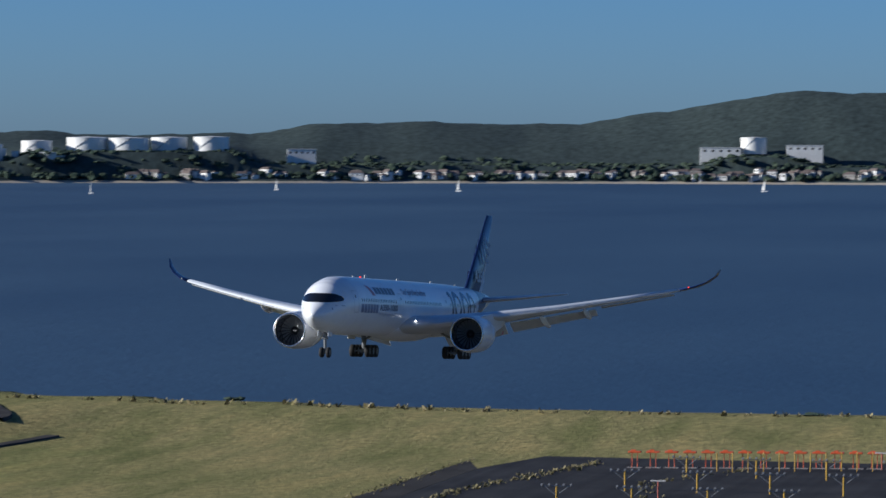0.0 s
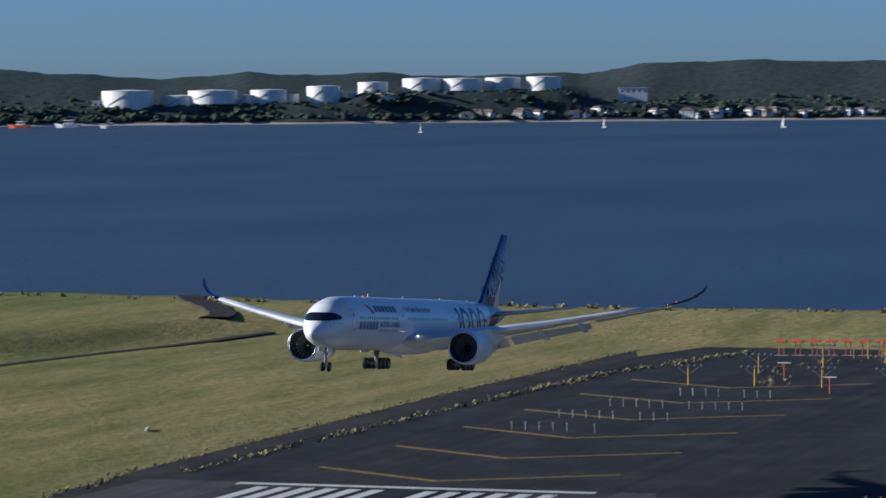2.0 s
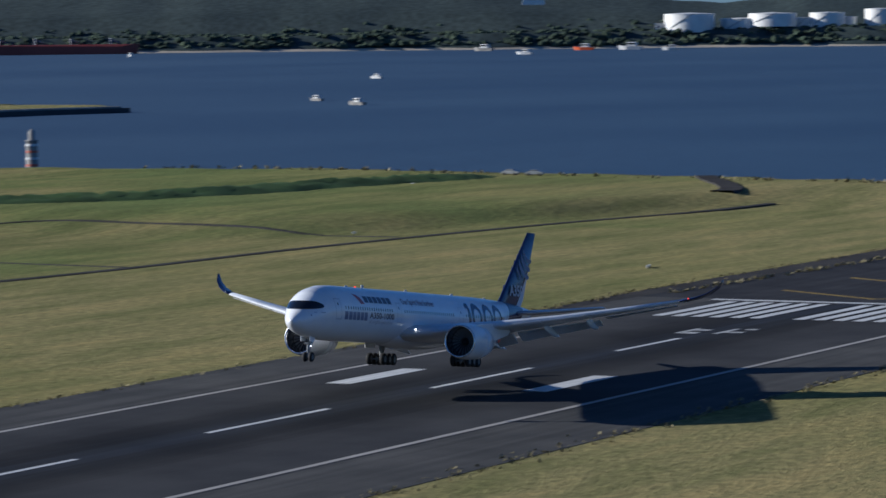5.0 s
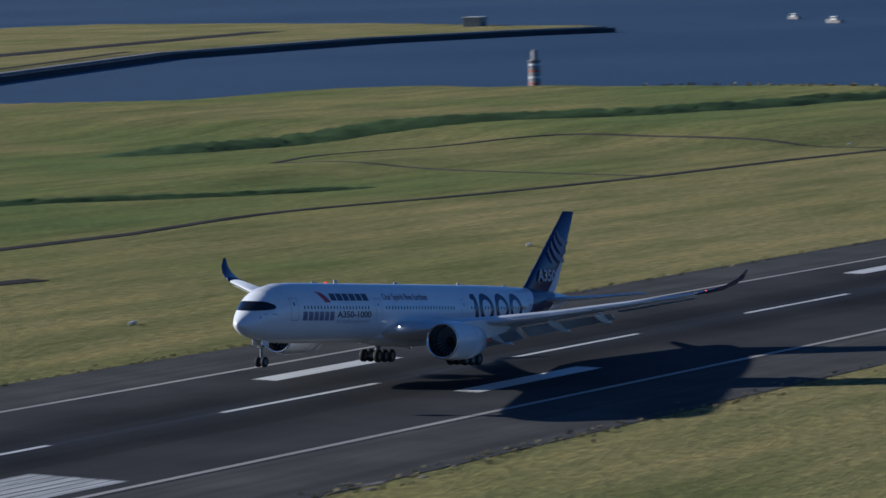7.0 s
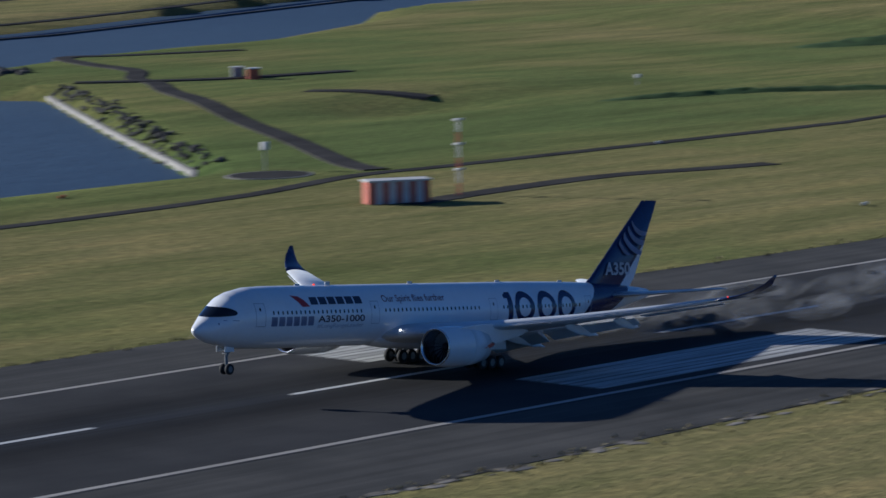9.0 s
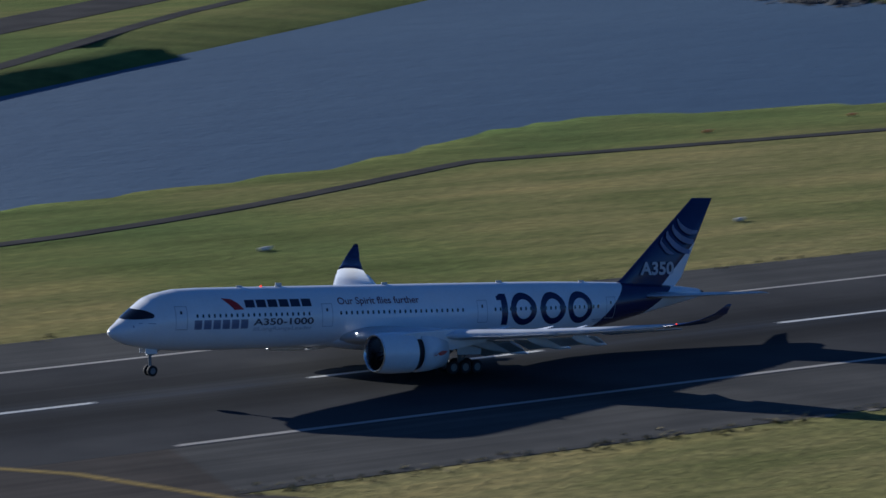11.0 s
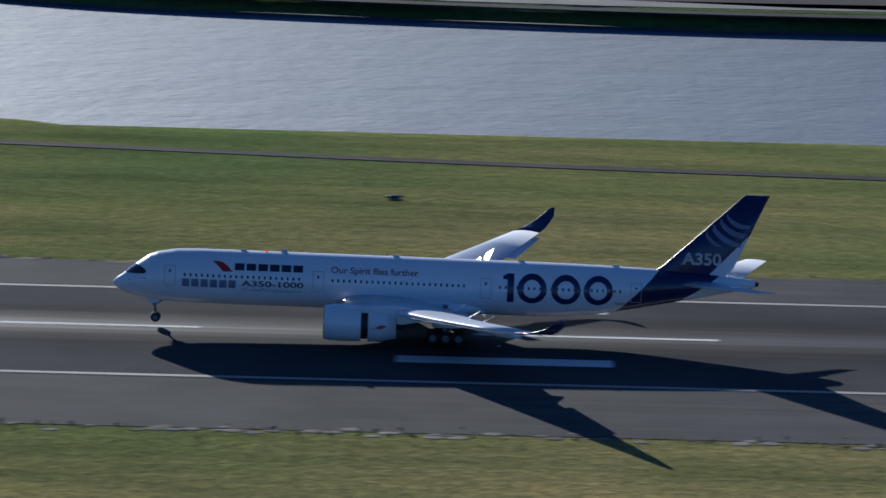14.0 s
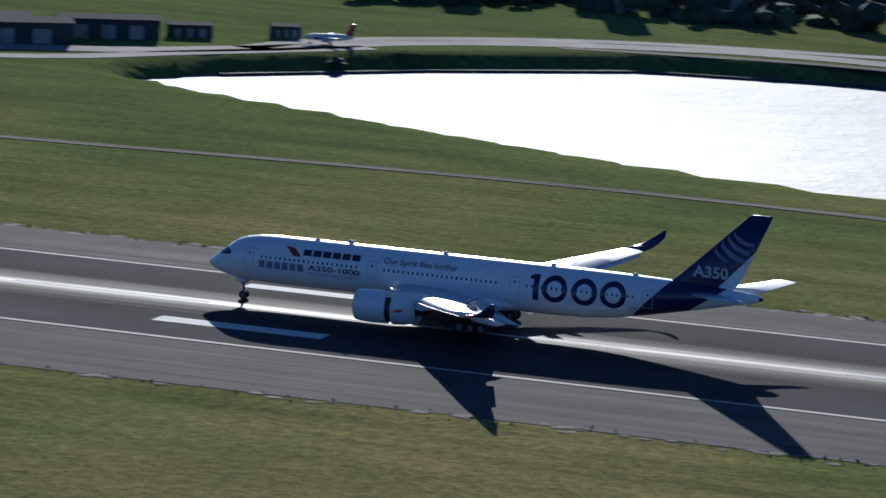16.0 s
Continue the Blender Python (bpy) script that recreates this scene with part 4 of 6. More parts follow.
def build_aircraft():
    p = thing("airliner", Matrix.Identity(4), "white twin-engine airliner with navy tail landing with its wheels down", "airplane")
    # hull
    bm = bmesh.new()
    xs = sorted(set([s[0] for s in STATIONS] + list(np.linspace(0.2, 9, 24)) + list(np.arange(10, 71, 1.5))))
    seg, rings = 48, []
    for x in xs:
        zc, h, w = hull_at(x)
        rings.append([bm.verts.new((x - PIVOT, w * math.sin(2 * math.pi * k / seg), zc + h * math.cos(2 * math.pi * k / seg))) for k in range(seg)])
    for a, b in zip(rings, rings[1:]):
        for k in range(seg):
            bm.faces.new((a[k], a[(k + 1) % seg], b[(k + 1) % seg], b[k]))
    bm.faces.new(rings[0])
    bm.faces.new(rings[-1])
    front, back = (Vector((55.6 - PIVOT, 0, 2.9)), Vector((60.8 - PIVOT, 0, 8.2))), (Vector((62.6 - PIVOT, 0, 4.4)), Vector((67.6 - PIVOT, 0, 7.8)))
    for a, b in (front, back):
        d = b - a
        bmesh.ops.bisect_plane(bm, geom=bm.verts[:] + bm.edges[:] + bm.faces[:], plane_co=a, plane_no=(d.z, 0, -d.x))
    bm.normal_update()
    for f in bm.faces:
        c = f.calc_center_median()
        s = [(c - a).dot(Vector(((b - a).z, 0, -(b - a).x))) for a, b in (front, back)]
        f.material_index = 1 if s[0] > 0 and s[1] < 0 else 0
    bmesh.ops.recalc_face_normals(bm, faces=bm.faces)
    part("fuselage", bm, [PLANE_WHITE, NAVY], p, "white fuselage with a navy band at the tail", True)
    # belly fairing
    bm = bmesh.new()
    rings = []
    for i in range(15):
        u = i / 14
        x = 22.5 + 21 * u
        k = math.sin(math.pi * min(1, max(0, u))) ** 0.5
        rings.append([bm.verts.new((x - PIVOT, (0.6 + 2.75 * k) * math.sin(a), 3.35 + (0.2 + 1.35 * k) * math.cos(a))) for a in np.linspace(0, 2 * math.pi, 24, endpoint=False)])
    for a, b in zip(rings, rings[1:]):
        for k in range(24):
            bm.faces.new((a[k], a[(k + 1) % 24], b[(k + 1) % 24], b[k]))
    bmesh.ops.recalc_face_normals(bm, faces=bm.faces)
    part("belly_fairing", bm, PLANE_WHITE, p, "", True)
    # cockpit mask
    bm = bmesh.new()
    grid = []
    nu, nv = 36, 7
    for i in range(nu + 1):
        u = -1 + 2 * i / nu
        zlo, zhi = 5.62 + 0.2 * abs(u) ** 3, 6.56 - 0.22 * abs(u) ** 5
        row = []
        for j in range(nv + 1):
            z = zlo + (zhi - zlo) * j / nv
            xf = next(x for x in np.arange(0.2, 6, 0.02) if hull_at(x)[0] + hull_at(x)[1] >= z)
            end = 3.85 - 0.5 * (abs(j / nv - 0.45) * 1.4) ** 2
            x = xf + abs(u) ** 1.7 * (end - xf)
            zc, h, w = hull_at(x)
            y = hull_y(x, z)
            row.append(bm.verts.new((x - PIVOT - 0.02, math.copysign(y + 0.015, u) if abs(u) > 1e-6 else 0.0, z + 0.02)))
        grid.append(row)
    for a, b in zip(grid, grid[1:]):
        for j in range(nv):
            bm.faces.new((a[j], b[j], b[j + 1], a[j + 1]))
    bmesh.ops.recalc_face_normals(bm, faces=bm.faces)
    mask = part("cockpit_windscreen", bm, GLASS_DARK, p, "black wrap-round cockpit windscreen", True)
    # cabin windows
    bm = bmesh.new()
    out = [(0.115 * math.copysign(abs(math.cos(a)) ** 0.6, math.cos(a)), 0.19 * math.copysign(abs(math.sin(a)) ** 0.6, math.sin(a))) for a in np.linspace(0, 2 * math.pi, 12, endpoint=False)]
    bm.faces.new([bm.verts.new((x, -0.02, z)) for x, z in out])
    win_l = mesh_of("window", bm, GLASS_DARK)
    bm = bmesh.new()
    bm.faces.new([bm.verts.new((x, 0.02, z)) for x, z in out[::-1]])
    win_r = mesh_of("window", bm, GLASS_DARK)
    rows = [np.arange(8.2, 21.2, 0.635), np.arange(24.6, 39.8, 0.635), np.arange(43.2, 57.0, 0.635)]
    for side, me in ((-1, win_l), (1, win_r)):
        for r in rows:
            for x in r:
                z = 6.02
                zc, h, w = hull_at(x)
                ob = new("window", me)
                ob.parent = p
                ob.matrix_basis = Matrix.Translation((x - PIVOT, side * hull_y(x, z), z)) @ Matrix.Rotation(side * math.asin((z - zc) / h), 4, "X")
        for x0 in (5.9, 22.4, 41.0, 57.7):
            w2 = 1.25
            frame_pts = [(x0, 4.7, x0 + w2, 4.77), (x0, 6.88, x0 + w2, 6.95), (x0, 4.77, x0 + 0.07, 6.88), (x0 + w2 - 0.07, 4.77, x0 + w2, 6.88)]
            door = decal("door", [[(a, b), (c, b), (c, d), (a, d)] for a, b, c, d in frame_pts], DOOR_LINE, p, side, "cabin door outlined in grey")
            decal("door_window", [[(x0 + 0.5, 6.2), (x0 + 0.7, 6.2), (x0 + 0.7, 6.5), (x0 + 0.5, 6.5)]], GLASS_DARK, door, side)
        # names as plain blocks, slogans as letters
        blocks = lambda a, b, n, z0, z1, gap: [[(a + (b - a) * k / n, z0), (a + (b - a) * (k + 1) / n - gap, z0), (a + (b - a) * (k + 1) / n - gap, z1), (a + (b - a) * k / n, z1)] for k in range(n)]
        for block in blocks(13.7, 21.5, 6, 6.72, 7.42, 0.22):
            decal("operator_name_bar", [block], LOGO_DARK, p, side, "dark painted name block")
        tri = [(11.2, 7.62), (12.3, 7.5), (12.9, 7.15), (13.5, 6.55), (12.4, 6.52), (12.0, 6.95)]
        decal("tail_emblem", [tri], LOGO_RED, p, side, "red slanted emblem")
        for block in blocks(7.9, 14.1, 6, 4.72, 5.62, 0.22):
            decal("maker_name_bar", [block], LOGO_GREY, p, side, "grey-blue painted name block")
        lettering("type_lettering", "A350-1000", LOGO_DARK, p, side, 14.5 if side < 0 else 14.5, 21.4, 5.0, 0.66, 0.02)
        lettering("hashtag_lettering", "#LongRangeLeader", LOGO_PALE, p, side, 14.5, 21.3, 4.35, 0.5)
        lettering("slogan_lettering", "Our Spirit flies further", TEXT_MAROON, p, side, 24.4, 34.1, 6.62, 0.85, 0.012)
        flip = (lambda x: x) if side < 0 else (lambda x: 99.2 - x)
        decal("number_one", [[(flip(x), z) for x, z in o] for o in ([(44.0, 4.4), (44.75, 4.4), (44.75, 7.5), (44.0, 7.5)], [(43.5, 6.9), (44.0, 6.9), (44.0, 7.5), (43.72, 7.32), (43.5, 7.26)])], NAVY, p, side, "large navy digit one", 0.016)
        for x0 in (46.75, 50.5, 54.1):
            ring = [(math.cos(a), math.sin(a)) for a in np.linspace(0, 2 * math.pi, 37)]
            quads = [[(flip(x0 + 1.64 * c0), 5.95 + 1.62 * s0), (flip(x0 + 1.64 * c1), 5.95 + 1.62 * s1), (flip(x0 + 0.98 * c1), 5.95 + 0.98 * s1), (flip(x0 + 0.98 * c0), 5.95 + 0.98 * s0)]
                     for (c0, s0), (c1, s1) in zip(ring, ring[1:])]
            decal("number_zero", quads, NAVY, p, side, "large navy digit zero", 0.016)
        for a, b, z0, z1 in ((55.9, 57.2, 4.6, 4.68), (56.1, 57.3, 4.42, 4.5), (1.9, 2.0, 4.9, 5.1), (2.4, 3.9, 5.3, 5.36)):
            decal("small_print_bar", [[(a, z0), (b, z0), (b, z1), (a, z1)]], LOGO_GREY, p, side)
    # wings
    for sy, nm in ((-1, "left"), (1, "right")):
        bm = bmesh.new()
        wing_surface(bm, [(a, sy * b, *rest) for a, b, *rest in WING])
        wing = part("wing", bm, WING_GREY, p, "pale grey wing", True)
        bm = bmesh.new()
        wing_surface(bm, [(a, sy * b, *rest) for a, b, *rest in WINGTIP])
        part("wingtip", bm, NAVY, wing, "upswept navy wingtip", True)
        wings.append((wing, sy))
        for y0, y1, u0, droop, cs, dr in ((3.4, 10.0, 0.9, 28, 0.24, 0.35), (10.6, 19.5, 0.9, 28, 0.24, 0.3), (20.0, 27.5, 0.93, 8, 0.22, 0.08)):
            bm = bmesh.new()
            flap(bm, y0, y1, sy, u0, droop, cs, dr)
            part("flap", bm, WING_GREY, wing, "lowered wing flap")
        for y0, y1 in ((5.2, 9.2), (11.6, 15.3), (15.5, 19.8), (20.2, 27.8)):
            bm = bmesh.new()
            flap(bm, y0, y1, sy, -0.045, 16, 0.12, 0.18)
            part("slat", bm, PLANE_WHITE, wing, "bright leading edge slat")
        for y in (7.6, 14.2, 18.6):
            bm = bmesh.new()
            x, z = wing_point(y, 0.62)
            L = float(np.interp(y, [s[1] for s in WING], [s[3] for s in WING])) * 0.72
            prof = [(0, 0.02), (0.12, 0.22), (0.4, 0.33), (0.75, 0.25), (1.0, 0.02)]
            lathe(bm, [(q * L, r) for q, r in prof], 12, Matrix.Translation((x - PIVOT, sy * y, z - 0.35)) @ Matrix.Rotation(radians(11), 4, "Y") @ Matrix.Diagonal((1, 0.8, 1.5, 1)))
            part("flap_fairing", bm, PLANE_WHITE, wing, "", True)
        # engine
        m = Matrix.Translation((-PIVOT, sy * 10.5, 2.8)) @ Matrix.Rotation(radians(-sy * 1.5), 4, "Z")
        bm = bmesh.new()
        lathe(bm, [(26.1, 1.55), (25.0, 1.56), (24.25, 1.62), (24.0, 1.74), (24.12, 1.86)], 40, m)
        nac = part("engine_intake", bm, METAL, p, "bare metal engine intake lip", True)
        bm = bmesh.new()
        lathe(bm, [(24.12, 1.86), (24.7, 1.96), (26.0, 2.03), (28.1, 1.99)], 40, m)
        lathe(bm, [(28.1, 1.99), (28.1, 1.75)], 40, m)
        bmesh.ops.recalc_face_normals(bm, faces=bm.faces)
        part("engine_cowl", bm, PLANE_WHITE, nac, "white engine cowling", True)
        bm = bmesh.new()
        lathe(bm, [(26.0, 0.05), (26.0, 1.57)], 40, m)
        lathe(bm, [(25.2, 0.02), (25.5, 0.3), (26.0, 0.5)], 20, m)
        part("fan", bm, DARK_METAL, nac, "dark engine fan")
        bm = bmesh.new()
        bm.faces.new([bm.verts.new(c) for c in ((25.75, 0.4, 0), (25.98, 0.4, 0.07), (25.96, 1.5, 0.24), (25.7, 1.5, -0.08))])
        blade = mesh_of("fan_blade", bm, STRUT)
        for k in range(22):
            ob = new("fan_blade", blade)
            ob.parent = nac
            ob.matrix_basis = m @ Matrix.Rotation(2 * math.pi * k / 22, 4, "X")
        bm = bmesh.new()
        lathe(bm, [(28.0, 1.72), (29.4, 1.72), (29.4, 0.9), (32.2, 0.62), (32.8, 0.45), (33.6, 0.04)], 28, m)
        bmesh.ops.recalc_face_normals(bm, faces=bm.faces)
        part("engine_core", bm, DARK_METAL, nac, "dark engine core and exhaust", True)
        bm = bmesh.new()
        lathe(bm, [(28.12, 1.74), (28.12, 1.99), (29.6, 1.9), (31.2, 1.58), (31.2, 1.52), (29.4, 1.76), (28.12, 1.74)], 40, m)
        bmesh.ops.recalc_face_normals(bm, faces=bm.faces)
        sleeves.append(part("reverser_sleeve", bm, PLANE_WHITE, p, "white sliding thrust reverser sleeve", True))
        bm = bmesh.new()
        for pts in ([(29.0, 0.1), (29.6, 0.35), (30.2, 0.3), (29.9, 0.0), (29.3, -0.15)], [(28.5, -0.15), (29.1, 0.05), (28.9, -0.12)]):
            bm.faces.new([bm.verts.new((x - PIVOT, sy * (10.5) + sy * 2.0 * (1.0 if x < 29.5 else 0.975) * math.cos(z / 2.0), 2.85 + z)) for x, z in pts])
        part("nacelle_emblem", bm, LOGO_RED, sleeves[-1])
        bm = bmesh.new()
        xa, za = wing_point(10.5, 0.02)
        prof = [(25.5, 4.35), (27.5, 4.75), (30.5, 4.95), (32.6, 5.0), (37.5, 4.2), (36.5, 3.75), (32.5, 3.0), (29.5, 3.6), (26.5, 4.2)]
        lft = [bm.verts.new((x - PIVOT, sy * 10.5 - 0.28, z)) for x, z in prof]
        rgt = [bm.verts.new((x - PIVOT, sy * 10.5 + 0.28, z)) for x, z in prof]
        bm.faces.new(lft)
        bm.faces.new(rgt)
        for k in range(len(prof)):
            bm.faces.new((lft[k], lft[(k + 1) % len(prof)], rgt[(k + 1) % len(prof)], rgt[k]))
        bmesh.ops.recalc_face_normals(bm, faces=bm.faces)
        part("pylon", bm, PLANE_WHITE, p)
        # lift spoilers, hinged on the upper wing
        for y0, y1 in ((7.2, 10.4), (12.0, 15.4), (15.6, 19.0)):
            hx, hz = wing_point((y0 + y1) / 2, 0.72)
            hz += 0.45 - 0.015 * y0
            bm = bmesh.new()
            c0 = float(np.interp(y0, [s[1] for s in WING], [s[3] for s in WING])) * 0.17
            c1 = float(np.interp(y1, [s[1] for s in WING], [s[3] for s in WING])) * 0.17
            half = (y1 - y0) / 2
            sl = (wing_point(y1, 0.72)[0] - wing_point(y0, 0.72)[0]) / 2
            dz = (wing_point(y1, 0.72)[1] - wing_point(y0, 0.72)[1]) / 2
            top = [bm.verts.new(v) for v in ((-sl, -sy * half, -dz), (-sl + c0, -sy * half, -dz - 0.12), (sl + c1, sy * half, dz - 0.1), (sl, sy * half, dz))]
            low = [bm.verts.new(v.co + Vector((0, 0, -0.07))) for v in top]
            bm.faces.new(top)
            bm.faces.new(low)
            for k in range(4):
                bm.faces.new((top[k], top[(k + 1) % 4], low[(k + 1) % 4], low[k]))
            bmesh.ops.recalc_face_normals(bm, faces=bm.faces)
            sp = part("spoiler", bm, PLANE_WHITE, wing, "white wing spoiler panel")
            spoilers.append((sp, Vector((hx - PIVOT, sy * (y0 + y1) / 2, hz))))
        # tailplane
        bm = bmesh.new()
        wing_surface(bm, [(62.6, sy * 0.6, 6.75, 6.6, 0.10, 0, 0), (66.4, sy * 4.6, 7.2, 4.7, 0.09, 0, 0), (70.9, sy * 9.4, 7.85, 2.6, 0.08, 0, 0)])
        part("tailplane", bm, WING_GREY, p, "pale grey tailplane", True)
        # main gear
        gy = sy * 5.3
        gear = part("main_gear_leg", strut_mesh(gy, sy), STRUT, p, "grey main landing gear leg")
        for dx in (-1.42, 0, 1.42):
            for off in (-0.87, 0.87):
                wheel(gear, (37.4 + dx - PIVOT, gy + off, 0.70), 0.70, 0.52)
        bm = bmesh.new()
        box(bm, 36.0 - PIVOT, 38.9 - PIVOT, gy + sy * 1.5 - 0.05, gy + sy * 1.5 + 0.05, 2.0, 3.8, 0.02)
        part("gear_door", bm, PLANE_WHITE, p, "white landing gear door")
        # wing root landing light and wingtip lamp
        bm = bmesh.new()
        bmesh.ops.create_uvsphere(bm, u_segments=10, v_segments=6, radius=0.11, matrix=Matrix.Translation((26.0 - PIVOT, sy * 3.7, 4.05)))
        part("landing_light", bm, GLOW, p, "bright landing light")
        bm = bmesh.new()
        bmesh.ops.create_uvsphere(bm, u_segments=8, v_segments=6, radius=0.09, matrix=Matrix.Translation((45.5 - PIVOT, sy * 29.5, 8.5)))
        part("wingtip_lamp", bm, RED_GLOW if sy < 0 else GREY, wing)
    # nose gear
    bm = bmesh.new()
    rod(bm, (4.85 - PIVOT, 0, 0.55), (4.6 - PIVOT, 0, 3.2), 0.16)
    rod(bm, (4.85 - PIVOT, -0.42, 0.53), (4.85 - PIVOT, 0.42, 0.53), 0.11)
    rod(bm, (4.7 - PIVOT, 0, 1.9), (6.3 - PIVOT, 0, 2.9), 0.09)
    rod(bm, (4.6 - PIVOT, -0.35, 2.0), (4.6 - PIVOT, 0.35, 2.0), 0.12)
    ng = part("nose_gear_leg", bm, STRUT, p, "grey nose landing gear leg")
    for off in (-0.36, 0.36):
        wheel(ng, (4.85 - PIVOT, off, 0.54), 0.54, 0.36)
    for s in (-1, 1):
        bm = bmesh.new()
        box(bm, 3.9 - PIVOT, 5.2 - PIVOT, s * 0.55 - 0.03, s * 0.55 + 0.03, 2.2, 2.85, 0.01)
        part("nose_gear_door", bm, PLANE_WHITE, p, "white nose gear door")
    # fin
    bm = bmesh.new()
    secs = [(59.6, 7.6, 8.6, 0.09), (61.2, 8.6, 7.9, 0.095), (70.0, 17.0, 2.72, 0.09)]
    rings, n = [], 12
    for lx, z, chord, th in secs:
        ring = []
        for k in range(2 * n):
            u = k / n if k < n else 2 - k / n
            up = 1 if k < n else -1
            xx = 0.5 * (1 - math.cos(math.pi * u))
            t = 5 * th * (0.2969 * math.sqrt(xx) - 0.126 * xx - 0.3516 * xx ** 2 + 0.2843 * xx ** 3 - 0.1015 * xx ** 4)
            ring.append(bm.verts.new((lx + xx * chord - PIVOT, up * t * chord, z)))
        rings.append(ring)
    for a, b in zip(rings, rings[1:]):
        for k in range(2 * n):
            bm.faces.new((a[k], a[(k + 1) % (2 * n)], b[(k + 1) % (2 * n)], b[k]))
    bm.faces.new(rings[-1])
    # white lower rear corner of the rudder
    a, b = Vector((66.2 - PIVOT, 0, 7.6)), Vector((70.3 - PIVOT, 0, 12.0))
    d = b - a
    bmesh.ops.bisect_plane(bm, geom=bm.verts[:] + bm.edges[:] + bm.faces[:], plane_co=a, plane_no=(d.z, 0, -d.x))
    for f in bm.faces:
        f.material_index = 1 if (f.calc_center_median() - a).dot(Vector((d.z, 0, -d.x))) > 0 else 0
    bmesh.ops.recalc_face_normals(bm, faces=bm.faces)
    fin = part("fin", bm, [NAVY, PLANE_WHITE], p, "tall navy tail fin with pale swirls", True)
    for side in (-1, 1):
        fy = lambda z: 0.5 * (17.6 - z) / 9.0 * 0.8 + 0.14
        lettering("fin_lettering", "A350", LOGO_WHITE, fin, side, 63.3, 67.7, 8.95, 1.4, 0.03, "", fy)
        for k, (r, w0, a0, a1) in enumerate(((2.6, 0.55, 200, 300), (3.6, 0.6, 195, 300), (4.7, 0.6, 190, 292), (5.8, 0.5, 200, 285))):
            bm = bmesh.new()
            prev = None
            for i in range(15):
                a = radians(a0 + (a1 - a0) * i / 14)
                ww = w0 * math.sin(math.pi * (i + 0.5) / 15)
                pair = []
                for rr in (r - ww / 2, r + ww / 2):
                    x, z = 70.2 + rr * math.cos(a) * 0.95, 16.0 + rr * math.sin(a) * 1.0
                    z = min(16.8, max(11.1, z))
                    lead = 61.2 + (z - 8.6) * (70.0 - 61.2) / 8.4
                    trail = 69.1 + (z - 8.6) * (72.72 - 69.1) / 8.4
                    x = min(trail - 0.5, max(lead + 0.35, x))
                    pair.append(bm.verts.new((x - PIVOT, side * (fy(z) + 0.012), z)))
                if prev:
                    bm.faces.new((prev[0], prev[1], pair[1], pair[0]))
                prev = pair
            bmesh.ops.recalc_face_normals(bm, faces=bm.faces)
            part("swirl", bm, SWIRL_BLUE, fin, "pale blue painted swirl")
    # aerials, beacon, tail cone exhaust
    for x, h in ((14.5, 0.14), (19.0, 0.34), (31.5, 0.2), (45.5, 0.18), (56, 0.16)):
        bm = bmesh.new()
        zc, hh, w = hull_at(x)
        box(bm, x - 0.35 - PIVOT, x + 0.35 - PIVOT, -0.05, 0.05, zc + hh - 0.05, zc + hh + h, 0.02)
        part("aerial", bm, WHITE, p)
    bm = bmesh.new()
    bmesh.ops.create_uvsphere(bm, u_segments=10, v_segments=6, radius=0.13, matrix=Matrix.Translation((17.0 - PIVOT, 0, 8.48)))
    part("beacon", bm, RED_GLOW, p, "red flashing beacon")
    bm = bmesh.new()
    rod(bm, (71.5 - PIVOT, 0, 6.94), (72.0 - PIVOT, 0, 6.96), 0.3, 0.24, 16)
    part("tail_exhaust", bm, DARK_METAL, p)
    return p


def strut_mesh(gy, sy):
    bm = bmesh.new()
    rod(bm, (37.4 - PIVOT, gy, 0.7), (37.2 - PIVOT, gy + sy * 0.1, 4.3), 0.24, 0.3, 14)
    rod(bm, (35.9 - PIVOT, gy, 0.7), (38.9 - PIVOT, gy, 0.7), 0.17)
    for dx in (-1.42, 0, 1.42):
        rod(bm, (37.4 + dx - PIVOT, gy - 0.9, 0.7), (37.4 + dx - PIVOT, gy + 0.9, 0.7), 0.1)
    rod(bm, (37.3 - PIVOT, gy, 2.2), (35.4 - PIVOT, gy - sy * 0.4, 4.0), 0.12)
    rod(bm, (37.3 - PIVOT, gy, 2.0), (37.4 - PIVOT, gy - sy * 2.6, 3.2), 0.12)
    rod(bm, (37.6 - PIVOT, gy, 1.2), (38.4 - PIVOT, gy, 2.2), 0.08)
    return bm


sleeves, spoilers, wings = [], [], []
build_pavements()
build_markings()
airliner = build_aircraft()


# ---- airfield things ----
def light_pole(x, y, h=3.0, w=4.2):
    t = thing("approach_light", pose(x, y, -0.02, 0, 0, 8), "yellow approach light pole with a braced grey crossbar", "light", "approach light poles")
    bm = bmesh.new()
    rod(bm, (0, 0, 0), (0, 0, h), 0.15, 0.13, 8)
    part("pole", bm, POST_YELLOW, t)
    bm = bmesh.new()
    rod(bm, (0, -w / 2, h), (0, w / 2, h), 0.06, seg=6)
    part("crossbar", bm, GREY, t)
    for s in (-1, 1):
        bm = bmesh.new()
        rod(bm, (0, 0, h * 0.55), (0, s * w * 0.42, h), 0.05, seg=6)
        part("brace", bm, GREY, t)
    for k in (-0.5, -0.25, 0, 0.25, 0.5):
        bm = bmesh.new()
        rod(bm, (0.1, k * w, h), (-0.25, k * w, h + 0.28), 0.13, 0.17, 8)
        part("lamp", bm, GREY, t)
    return t


